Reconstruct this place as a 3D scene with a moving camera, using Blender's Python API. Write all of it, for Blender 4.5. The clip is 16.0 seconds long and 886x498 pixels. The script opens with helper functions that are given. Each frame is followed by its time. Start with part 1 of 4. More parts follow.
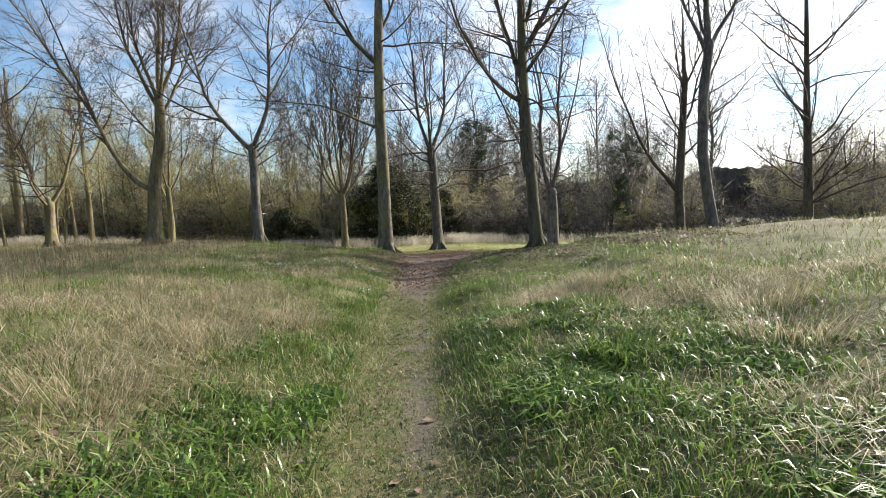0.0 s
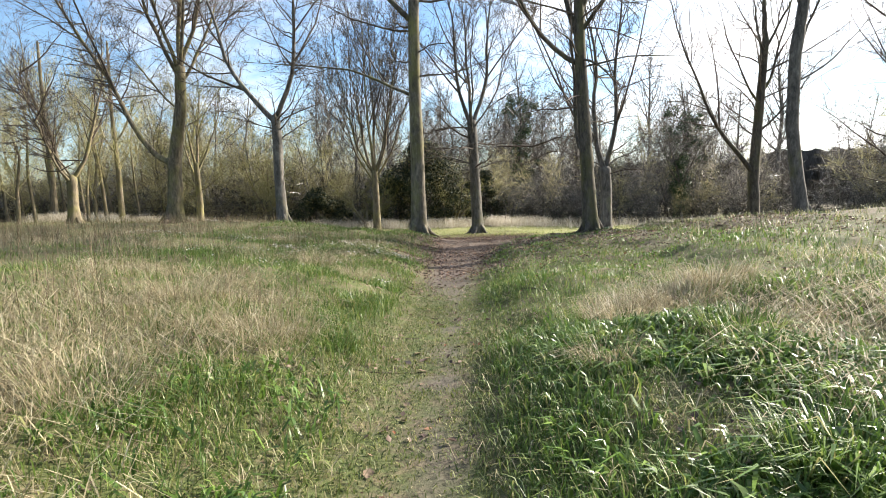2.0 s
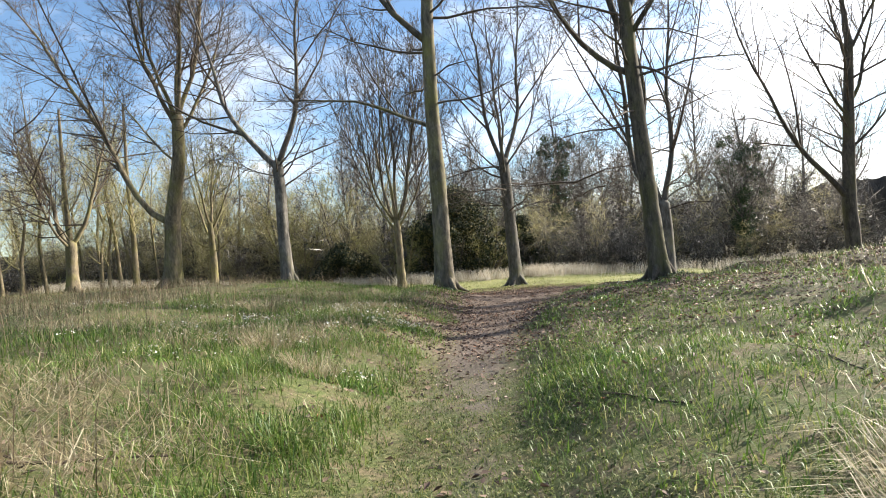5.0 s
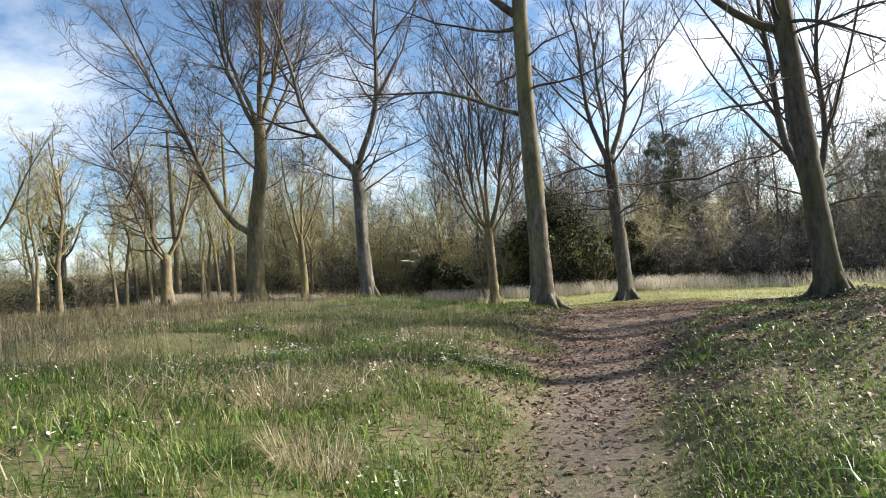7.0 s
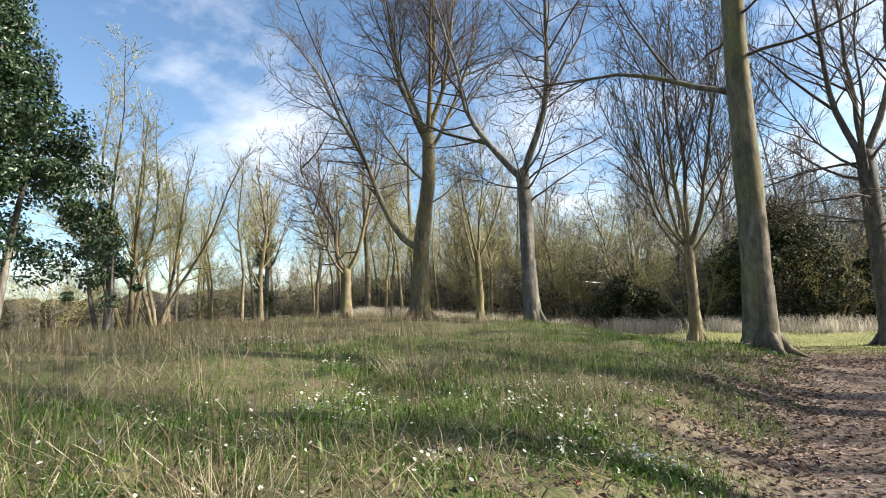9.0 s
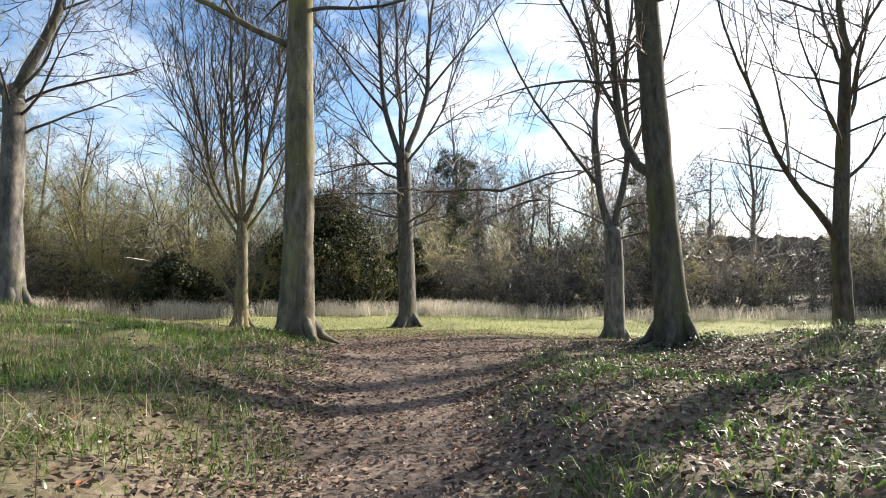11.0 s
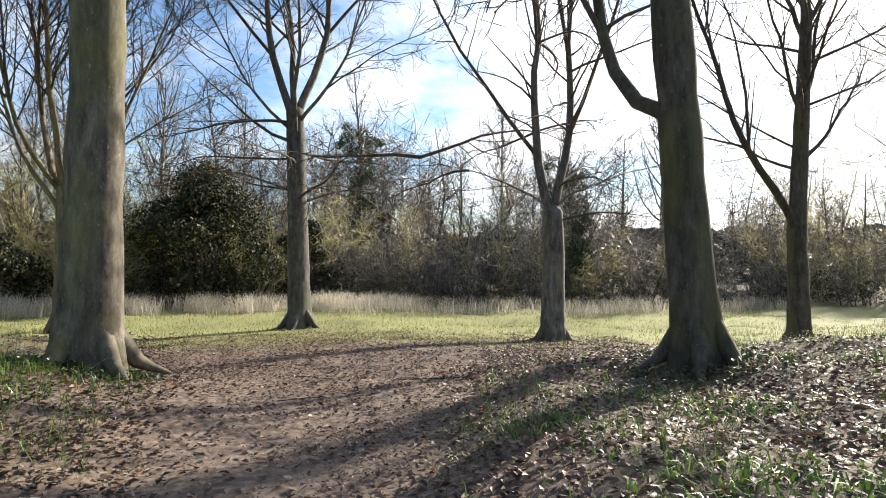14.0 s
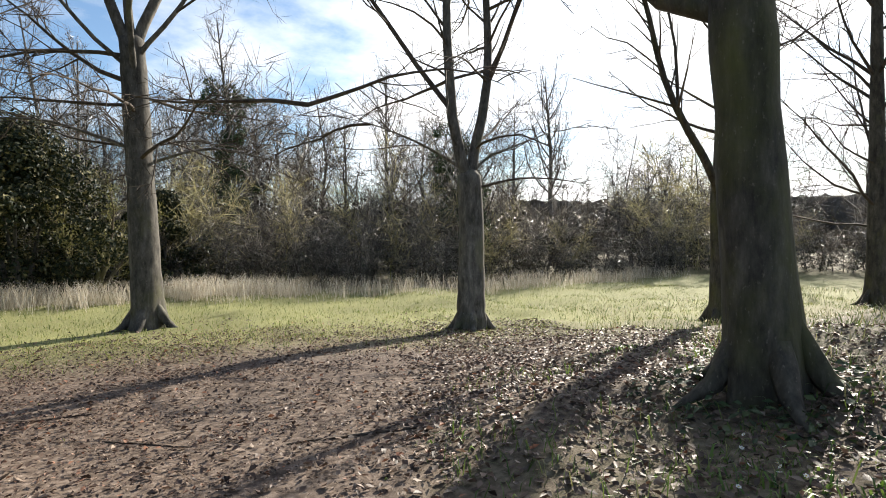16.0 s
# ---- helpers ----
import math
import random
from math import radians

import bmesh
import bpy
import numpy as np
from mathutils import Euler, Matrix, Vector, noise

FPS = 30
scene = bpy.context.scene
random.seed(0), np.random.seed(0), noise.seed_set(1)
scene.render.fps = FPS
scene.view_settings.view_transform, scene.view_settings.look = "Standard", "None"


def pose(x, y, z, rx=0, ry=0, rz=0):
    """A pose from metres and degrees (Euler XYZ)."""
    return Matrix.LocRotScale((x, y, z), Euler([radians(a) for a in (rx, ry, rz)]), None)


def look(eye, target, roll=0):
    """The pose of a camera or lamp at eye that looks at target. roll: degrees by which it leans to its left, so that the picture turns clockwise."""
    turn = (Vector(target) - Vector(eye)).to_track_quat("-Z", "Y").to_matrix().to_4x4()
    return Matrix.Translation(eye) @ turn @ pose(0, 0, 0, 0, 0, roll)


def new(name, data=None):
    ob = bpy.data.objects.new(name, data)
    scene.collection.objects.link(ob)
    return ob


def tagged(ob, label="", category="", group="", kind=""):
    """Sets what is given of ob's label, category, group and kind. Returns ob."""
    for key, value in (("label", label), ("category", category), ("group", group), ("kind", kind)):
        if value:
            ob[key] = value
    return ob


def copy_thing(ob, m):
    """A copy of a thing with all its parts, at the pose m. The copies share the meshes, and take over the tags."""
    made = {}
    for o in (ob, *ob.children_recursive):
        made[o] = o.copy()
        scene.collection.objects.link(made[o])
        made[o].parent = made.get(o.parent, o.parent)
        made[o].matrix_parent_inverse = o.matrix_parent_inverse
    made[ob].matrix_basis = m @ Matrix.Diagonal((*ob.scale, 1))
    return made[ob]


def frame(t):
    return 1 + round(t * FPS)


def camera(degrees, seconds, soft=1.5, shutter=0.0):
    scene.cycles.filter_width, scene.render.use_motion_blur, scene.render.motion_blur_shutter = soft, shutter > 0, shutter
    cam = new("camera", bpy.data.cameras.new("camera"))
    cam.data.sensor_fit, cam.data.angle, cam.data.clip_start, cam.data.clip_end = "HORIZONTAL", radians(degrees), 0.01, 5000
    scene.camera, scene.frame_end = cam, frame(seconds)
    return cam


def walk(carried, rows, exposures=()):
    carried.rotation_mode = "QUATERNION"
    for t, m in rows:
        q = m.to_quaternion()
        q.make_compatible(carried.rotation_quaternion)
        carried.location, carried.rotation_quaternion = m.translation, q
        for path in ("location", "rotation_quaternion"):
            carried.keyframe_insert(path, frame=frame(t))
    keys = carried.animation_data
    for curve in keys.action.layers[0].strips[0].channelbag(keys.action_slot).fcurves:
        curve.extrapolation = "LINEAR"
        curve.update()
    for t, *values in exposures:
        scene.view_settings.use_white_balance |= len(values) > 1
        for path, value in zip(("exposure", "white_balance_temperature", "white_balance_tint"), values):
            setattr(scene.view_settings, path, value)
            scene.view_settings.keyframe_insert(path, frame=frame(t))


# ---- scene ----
cam = camera(76.7, 16.0, 1.0)
METRES, EYE, TILT, LEAN, TURN = 21.1, 1.5, 0.0, 0.0, 0.0
PATH = [
    (0, (-0.216, 0.236, 1.572), (-0.193, 2.229, 1.415), -2.7),
    (0.5, (-0.194, 0.886, 1.553), (-0.21, 2.88, 1.396), -2.5),
    (1, (-0.185, 1.574, 1.51), (-0.237, 3.566, 1.349), -1.1),
    (1.5, (-0.152, 2.334, 1.427), (-0.246, 4.316, 1.178), 0.0),
    (2, (-0.213, 2.959, 1.332), (-0.331, 4.945, 1.123), -2.1),
    (2.5, (-0.276, 3.582, 1.28), (-0.347, 5.573, 1.101), -2.9),
    (3, (-0.256, 4.25, 1.263), (-0.425, 6.238, 1.119), -2.9),
    (3.5, (-0.238, 4.904, 1.215), (-0.437, 6.89, 1.082), -5.7),
    (4, (-0.181, 5.591, 1.162), (-0.465, 7.57, 1.118), -4.1),
    (4.2, (-0.157, 5.846, 1.146), (-0.399, 7.831, 1.099), -5.5),
    (6.3, (-0.223, 8.645, 1.012), (-0.494, 10.626, 1.071), -2.8),
    (6.5, (-0.276, 8.893, 1.013), (-0.62, 10.862, 1.071), -4.4),
    (7, (-0.468, 9.545, 1.04), (-1.047, 11.459, 1.097), -5.2),
    (7.5, (-0.512, 10.395, 1.042), (-1.493, 12.136, 1.132), -5.1),
    (8, (-0.58, 11.011, 1.068), (-1.753, 12.623, 1.228), -5.5),
    (8.5, (-0.641, 11.637, 1.034), (-1.869, 13.205, 1.211), -4.5),
    (9, (-0.749, 12.271, 1.008), (-1.932, 13.874, 1.185), -3.0),
    (9.5, (-0.839, 12.865, 0.954), (-1.629, 14.695, 1.11), -3.2),
    (10, (-0.834, 13.568, 0.89), (-1.242, 15.523, 1.005), -5.2),
    (10.2, (-0.871, 13.872, 0.882), (-1.147, 15.85, 0.995), -3.3),
    (12.3, (-0.528, 16.119, 0.785), (0.006, 18.046, 0.764), -3.4),
    (12.5, (-0.548, 16.401, 0.783), (-0.089, 18.348, 0.766), -1.6),
    (13, (-0.518, 17.145, 0.744), (-0.087, 19.098, 0.721), -0.8),
    (13.5, (-0.462, 17.904, 0.732), (-0.027, 19.855, 0.655), -1.3),
    (14, (-0.421, 18.608, 0.778), (0.113, 20.535, 0.816), 0.1),
    (14.5, (-0.336, 19.316, 0.83), (0.208, 21.241, 0.862), -0.7),
    (15, (-0.289, 20.019, 0.837), (0.386, 21.902, 0.846), -0.6),
    (15.5, (-0.191, 20.731, 0.823), (0.598, 22.568, 0.808), -2.6),
    (16, (-0.046, 21.396, 0.832), (0.886, 23.165, 0.772), -0.8),
]
EXPOSURES = [(0.0, 1.3), (1.0, 1.52), (3.5, 1.74), (4.2, 1.7), (6.5, 1.43), (7.5, 1.4), (9.0, 1.48), (10.2, 1.55), (12.5, 1.46), (13.5, 1.45), (14.5, 1.38), (15.0, 1.32), (16.0, 1.14)]
walk(cam, [(t, look(eye, target, roll)) for t, eye, target, roll in PATH], EXPOSURES)

# ---- light ----
SUN_AZ, SUN_EL = 60.0, 25.5          # degrees from +Y towards +X, degrees above the horizon
sun_way = Vector((math.sin(radians(SUN_AZ)) * math.cos(radians(SUN_EL)), math.cos(radians(SUN_AZ)) * math.cos(radians(SUN_EL)), math.sin(radians(SUN_EL))))
sun_data = bpy.data.lights.new("sun", "SUN")
sun_data.energy, sun_data.angle, sun_data.color = 5.0, radians(0.55), (1.0, 0.92, 0.79)
sun = new("sun", sun_data)
sun.matrix_world = look(sun_way * 60, (0, 0, 0))

world = bpy.data.worlds.new("sky")
scene.world = world
world.use_nodes = True


def link(tree, a, b):
    tree.links.new(a, b)


def make_sky():
    t = world.node_tree
    t.nodes.clear()
    out, bg = t.nodes.new("ShaderNodeOutputWorld"), t.nodes.new("ShaderNodeBackground")
    sky = t.nodes.new("ShaderNodeTexSky")
    sky.sky_type, sky.sun_disc = "NISHITA", False
    sky.sun_elevation, sky.sun_rotation = radians(SUN_EL), radians(SUN_AZ)
    sky.air_density, sky.dust_density, sky.ozone_density = 1.0, 0.3, 1.7
    co, sep = t.nodes.new("ShaderNodeTexCoord"), t.nodes.new("ShaderNodeSeparateXYZ")
    add, dx, dy = [t.nodes.new("ShaderNodeMath") for _ in range(3)]
    add.operation, dx.operation, dy.operation = "ADD", "DIVIDE", "DIVIDE"
    add.inputs[1].default_value = 0.22
    comb, n1, ramp, mix = t.nodes.new("ShaderNodeCombineXYZ"), t.nodes.new("ShaderNodeTexNoise"), t.nodes.new("ShaderNodeValToRGB"), t.nodes.new("ShaderNodeMix")
    n1.inputs["Scale"].default_value, n1.inputs["Detail"].default_value, n1.inputs["Roughness"].default_value = 1.5, 8, 0.58
    ramp.color_ramp.elements[0].position, ramp.color_ramp.elements[1].position = 0.49, 0.76
    mix.data_type = "RGBA"
    link(t, co.outputs["Generated"], sep.inputs[0])
    link(t, sep.outputs[2], add.inputs[0])
    link(t, sep.outputs[0], dx.inputs[0]), link(t, add.outputs[0], dx.inputs[1])
    link(t, sep.outputs[1], dy.inputs[0]), link(t, add.outputs[0], dy.inputs[1])
    link(t, dx.outputs[0], comb.inputs[0]), link(t, dy.outputs[0], comb.inputs[1])
    link(t, comb.outputs[0], n1.inputs["Vector"])
    more = t.nodes.new("ShaderNodeMath")
    more.operation, more.inputs[1].default_value = "MULTIPLY_ADD", 0.16
    link(t, n1.outputs["Fac"], more.inputs[2]), link(t, more.outputs[0], ramp.inputs[0])
    dot, glow, shade = t.nodes.new("ShaderNodeVectorMath"), t.nodes.new("ShaderNodeMapRange"), t.nodes.new("ShaderNodeMix")
    dot.operation, shade.data_type, glow.interpolation_type = "DOT_PRODUCT", "RGBA", "SMOOTHSTEP"
    dot.inputs[1].default_value = sun_way
    glow.inputs[1].default_value, glow.inputs[2].default_value = 0.3, 1.0
    shade.inputs[6].default_value, shade.inputs[7].default_value = CLOUD, CLOUD_SUNWARD
    link(t, co.outputs["Generated"], dot.inputs[0]), link(t, dot.outputs["Value"], glow.inputs[0])
    link(t, glow.outputs[0], more.inputs[0])
    link(t, glow.outputs[0], shade.inputs[0]), link(t, shade.outputs[2], mix.inputs[7])
    link(t, ramp.outputs["Color"], mix.inputs[0])
    tint = t.nodes.new("ShaderNodeMix")
    tint.data_type, tint.blend_type = "RGBA", "MULTIPLY"
    tint.inputs[0].default_value, tint.inputs[7].default_value = 1.0, (1.25, 1.35, 1.42, 1)
    link(t, sky.outputs[0], tint.inputs[6])
    link(t, tint.outputs[2], mix.inputs[6])
    link(t, mix.outputs[2], bg.inputs["Color"])
    bg.inputs["Strength"].default_value = SKY
    link(t, bg.outputs[0], out.inputs[0])


SKY, CLOUD, CLOUD_SUNWARD = 0.055, (9.0, 9.3, 9.8, 1), (16, 15.9, 15.8, 1)
make_sky()


# ---- materials ----
def shader(name, rough=0.8, spec=0.3):
    m = bpy.data.materials.new(name)
    m.use_nodes = True
    t = m.node_tree
    b = t.nodes["Principled BSDF"]
    b.inputs["Roughness"].default_value = rough
    b.inputs["Specular IOR Level"].default_value = spec
    return m, t, b


def ramp_node(t, fac, stops):
    r = t.nodes.new("ShaderNodeValToRGB")
    e = r.color_ramp.elements
    while len(e) < len(stops):
        e.new(0.5)
    for el, (p, c) in zip(e, stops):
        el.position, el.color = p, (*c, 1)
    link(t, fac, r.inputs[0])
    return r.outputs["Color"]


def noise_node(t, scale, detail=4, rough=0.6, vector=None, stretch=None):
    n = t.nodes.new("ShaderNodeTexNoise")
    n.inputs["Scale"].default_value, n.inputs["Detail"].default_value, n.inputs["Roughness"].default_value = scale, detail, rough
    if vector is None:
        vector = t.nodes.new("ShaderNodeTexCoord").outputs["Object"]
    if stretch:
        mp = t.nodes.new("ShaderNodeMapping")
        mp.inputs["Scale"].default_value = stretch
        link(t, vector, mp.inputs[0])
        vector = mp.outputs[0]
    link(t, vector, n.inputs["Vector"])
    return n.outputs["Fac"]


def blend(t, fac, a, b, mode="MIX"):
    n = t.nodes.new("ShaderNodeMix")
    n.data_type, n.blend_type = "RGBA", mode
    for sock, v in ((n.inputs[0], fac), (n.inputs[6], a), (n.inputs[7], b)):
        if isinstance(v, (float, int)):
            sock.default_value = v
        elif isinstance(v, tuple):
            sock.default_value = (*v, 1)
        else:
            link(t, v, sock)
    return n.outputs[2]


def bump(t, b, height, strength, distance):
    n = t.nodes.new("ShaderNodeBump")
    n.inputs["Strength"].default_value, n.inputs["Distance"].default_value = strength, distance
    link(t, height, n.inputs["Height"])
    link(t, n.outputs[0], b.inputs["Normal"])


def bark_material(name, dark, light, moss, moss_amount):
    m, t, b = shader(name, 0.85, 0.25)
    fine = noise_node(t, 9, 6, 0.7, stretch=(1, 1, 0.35))
    col = ramp_node(t, fine, [(0.3, dark), (0.55, tuple((p + q) / 2 for p, q in zip(dark, light))), (0.72, light)])
    info = t.nodes.new("ShaderNodeObjectInfo")
    patch = noise_node(t, 1.1, 5, 0.65, stretch=(1, 1, 0.6))
    k = ramp_node(t, patch, [(0.62 - moss_amount * 0.3, (0, 0, 0)), (0.82 - moss_amount * 0.3, (1, 1, 1))])
    col = blend(t, k, col, moss)
    streak = noise_node(t, 3.2, 5, 0.7, stretch=(1, 1, 0.16))
    col = blend(t, 0.75, col, ramp_node(t, streak, [(0.35, (0.42, 0.42, 0.42)), (0.55, (0.95, 0.95, 0.95)), (0.7, (1.2, 1.17, 1.1))]), "MULTIPLY")
    speck = noise_node(t, 38, 3, 0.6, stretch=(1, 1, 0.5))
    col = blend(t, ramp_node(t, speck, [(0.62, (0, 0, 0)), (0.74, (0.35, 0.35, 0.35))]), col, tuple(min(1, c * 1.9) for c in light))
    hs = t.nodes.new("ShaderNodeHueSaturation")
    mr = t.nodes.new("ShaderNodeMapRange")
    mr.inputs[3].default_value, mr.inputs[4].default_value = 0.8, 1.2
    link(t, info.outputs["Random"], mr.inputs[0])
    link(t, mr.outputs[0], hs.inputs["Value"])
    link(t, col, hs.inputs["Color"])
    link(t, hs.outputs[0], b.inputs["Base Color"])
    rings = noise_node(t, 8, 4, 0.5, stretch=(1, 1, 1.3))
    bump(t, b, rings, 0.5, 0.014)
    return m


def blade_material(name, stops, rough=0.55, through_light=0.35, spec=0.35):
    """Leaves and blades: each island takes its own shade; light passes through."""
    m, t, b = shader(name, rough, spec)
    g = t.nodes.new("ShaderNodeNewGeometry")
    col = ramp_node(t, g.outputs["Random Per Island"], stops)
    big = noise_node(t, 1.3, 3, 0.6)
    col = blend(t, 0.5, col, ramp_node(t, big, [(0.3, (0.55, 0.55, 0.55)), (0.7, (1.0, 1.0, 1.0))]), "MULTIPLY")
    link(t, col, b.inputs["Base Color"])
    tr, ms = t.nodes.new("ShaderNodeBsdfTranslucent"), t.nodes.new("ShaderNodeMixShader")
    link(t, col, tr.inputs["Color"])
    ms.inputs[0].default_value = through_light
    out = t.nodes["Material Output"]
    link(t, b.outputs[0], ms.inputs[1]), link(t, tr.outputs[0], ms.inputs[2]), link(t, ms.outputs[0], out.inputs[0])
    return m


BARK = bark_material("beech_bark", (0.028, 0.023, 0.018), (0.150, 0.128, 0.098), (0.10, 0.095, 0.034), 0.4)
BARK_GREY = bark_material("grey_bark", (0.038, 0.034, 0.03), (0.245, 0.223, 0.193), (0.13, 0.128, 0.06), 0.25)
# The next two barks have sunlight put into their colour, for left-hand trunks.
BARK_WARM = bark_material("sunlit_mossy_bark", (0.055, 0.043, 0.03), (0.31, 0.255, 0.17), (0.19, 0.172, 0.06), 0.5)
BARK_SUNLIT = bark_material("sunlit_beech_bark", (0.038, 0.032, 0.025), (0.235, 0.202, 0.15), (0.15, 0.138, 0.052), 0.45)
TWIG = bark_material("twig_bark", (0.055, 0.042, 0.034), (0.14, 0.11, 0.085), (0.11, 0.10, 0.05), 0.2)
TWIG_FAR = bark_material("woodland_twig_bark", (0.05, 0.043, 0.037), (0.17, 0.147, 0.123), (0.11, 0.108, 0.056), 0.3)
TWIG_GREEN = bark_material("budding_twig_bark", (0.17, 0.15, 0.07), (0.36, 0.32, 0.17), (0.29, 0.28, 0.10), 0.5)
GREEN = blade_material("green_grass", [(0.0, (0.05, 0.10, 0.018)), (0.45, (0.10, 0.175, 0.03)), (0.8, (0.17, 0.24, 0.05)), (1.0, (0.33, 0.31, 0.13))], 0.45, 0.4)
LAWN = blade_material("short_grass", [(0.0, (0.08, 0.12, 0.025)), (0.5, (0.17, 0.21, 0.05)), (0.85, (0.28, 0.29, 0.09)), (1.0, (0.44, 0.38, 0.20))], 0.5, 0.5)
DRY = blade_material("dry_grass", [(0.0, (0.17, 0.13, 0.075)), (0.5, (0.36, 0.30, 0.18)), (0.85, (0.52, 0.46, 0.30)), (1.0, (0.64, 0.58, 0.42))], 0.55, 0.35)
STALK = blade_material("dead_stalks", [(0.0, (0.09, 0.058, 0.038)), (0.6, (0.18, 0.125, 0.08)), (1.0, (0.34, 0.26, 0.17))], 0.7, 0.1)
STRAP = blade_material("strap_leaves", [(0.0, (0.045, 0.095, 0.016)), (0.6, (0.11, 0.20, 0.032)), (1.0, (0.22, 0.32, 0.065))], 0.36, 0.35, 0.45)
LITTER = blade_material("dead_leaves", [(0.0, (0.045, 0.03, 0.024)), (0.4, (0.105, 0.07, 0.054)), (0.72, (0.19, 0.125, 0.092)), (0.92, (0.33, 0.25, 0.19)), (1.0, (0.30, 0.11, 0.05))], 0.55, 0.12, 0.3)
HOLLY = blade_material("holly_leaves", [(0.0, (0.014, 0.032, 0.014)), (0.6, (0.03, 0.06, 0.024)), (1.0, (0.065, 0.10, 0.04))], 0.35, 0.12, 0.5)
YEW = blade_material("yew_leaves", [(0.0, (0.014, 0.022, 0.011)), (0.7, (0.036, 0.046, 0.02)), (0.88, (0.14, 0.13, 0.05)), (1.0, (0.26, 0.22, 0.10))], 0.6, 0.08, 0.2)
IVY = blade_material("ivy_leaves", [(0.0, (0.018, 0.035, 0.014)), (0.6, (0.04, 0.07, 0.025)), (1.0, (0.09, 0.12, 0.045))], 0.5, 0.12, 0.3)
BUDS = blade_material("young_leaves", [(0.0, (0.17, 0.17, 0.045)), (0.6, (0.28, 0.265, 0.08)), (1.0, (0.38, 0.36, 0.14))], 0.5, 0.4)
PETAL = blade_material("white_petals", [(0.0, (0.72, 0.72, 0.70)), (1.0, (0.86, 0.86, 0.84))], 0.5, 0.3)
YOLK = blade_material("yellow_stamens", [(0.0, (0.6, 0.45, 0.05)), (1.0, (0.75, 0.6, 0.1))], 0.6, 0.1)


# ---- the lie of the land ----
def smooth(v, a, b):
    s = np.clip((np.asarray(v, float) - a) / (b - a), 0, 1)
    return s * s * (3 - 2 * s)


def grain(x, y, size, seed):
    """Smooth value noise from 0 to 1, with cells of that size."""
    x, y = np.asarray(x, float) / size + 37.7 * seed, np.asarray(y, float) / size - 19.3 * seed
    i, j = np.floor(x), np.floor(y)
    u, v = x - i, y - j
    u, v = u * u * (3 - 2 * u), v * v * (3 - 2 * v)

    def h(a, b):
        s = np.sin(a * 127.1 + b * 311.7 + seed * 74.7) * 43758.5453
        return s - np.floor(s)
    return (h(i, j) * (1 - u) + h(i + 1, j) * u) * (1 - v) + (h(i, j + 1) * (1 - u) + h(i + 1, j + 1) * u) * v


def path_centre(y):
    return np.interp(y, [-10, 3, 8, 13, 18, 22, 26, 32, 60], [-0.4, -0.48, -0.68, -0.78, -0.78, -0.55, 0.1, 1.0, 1.5])


def path_half(y):
    return np.interp(y, [-10, 3, 8, 14, 19, 22, 25, 29, 34, 60], [0.45, 0.45, 0.48, 0.55, 0.68, 0.9, 1.7, 3.2, 5.0, 7])


def beside(x, y):
    """Distance beyond the path's edge: below 0 on the path."""
    return np.abs(x - path_centre(y)) - path_half(y)


def land(x, y):
    x, y = np.asarray(x, float), np.asarray(y, float)
    z = np.interp(y, [-12, 5, 9.3, 11, 13.6, 17, 21, 25, 28, 32, 36.5], [0.43, -0.19, -0.38, -0.5, -0.53, -0.63, -0.69, -0.73, -0.9, -1.14, -1.26])
    a, left = np.maximum(beside(x, y), 0), x < path_centre(y)
    rl = (0.16 * smooth(a, 0, 1.6) + 0.98 * (1 - np.exp(-a / 4.5))) * (1 - smooth(y + 0.75 * x, 19, 33.5))
    rl = rl * np.interp(y, [-5, 18, 24, 30], [1, 1, 0.95, 1.15])
    rr = (0.16 * smooth(a, 0, 1.0) + 1.0 * (1 - np.exp(-a / 7.0))) * (1 - smooth(y, 19.5, 29)) - 0.32 * smooth(x, 1, 8) * smooth(y, 24.5, 31) - 0.25 * smooth(x, 8, 14) * smooth(y, 24.5, 31)
    far = 1 - smooth(np.hypot(x, y - 20), 60, 120) * 0.7
    z = z + np.where(left, rl, rr) * far
    near = 1 - smooth(np.hypot(x, y - 15), 40, 90)
    rough = (grain(x, y, 1.5, 3) - 0.5) * 0.24 + (grain(x, y, 0.5, 5) - 0.5) * 0.10
    z = z + 0.24 * np.exp(-((x + 2.3) ** 2 + (y - 25.0) ** 2) / 1.8)
    z = z + rough * near * (0.25 + 0.75 * smooth(a, 0, 1.0)) - 0.035 * near * (1 - smooth(beside(x, y), -0.5, 0.25)) * (y < 24)
    return z


def litter_here(x, y):
    """How much the ground is strewn with fallen leaves, 0 to 1."""
    a = beside(x, y)
    k = smooth(y, 12.0, 21.0) * (1 - smooth(y, 31, 36)) * (1 - smooth(a, 0.1, np.where(x > 0, 6.0, 2.4)) * np.where(x > 0, 0.4, 0.85))
    k = k * np.where(x < path_centre(y), 1 - 0.8 * smooth(a, 1.4, 4.2), 1)
    g = np.exp(-((x - 3.0) ** 2 / 9 + (y - 21) ** 2 / 16))
    k = np.maximum(k, 0.95 * g)
    return np.clip(k * (0.6 + 0.8 * grain(x, y, 1.1, 9)), 0, 1)


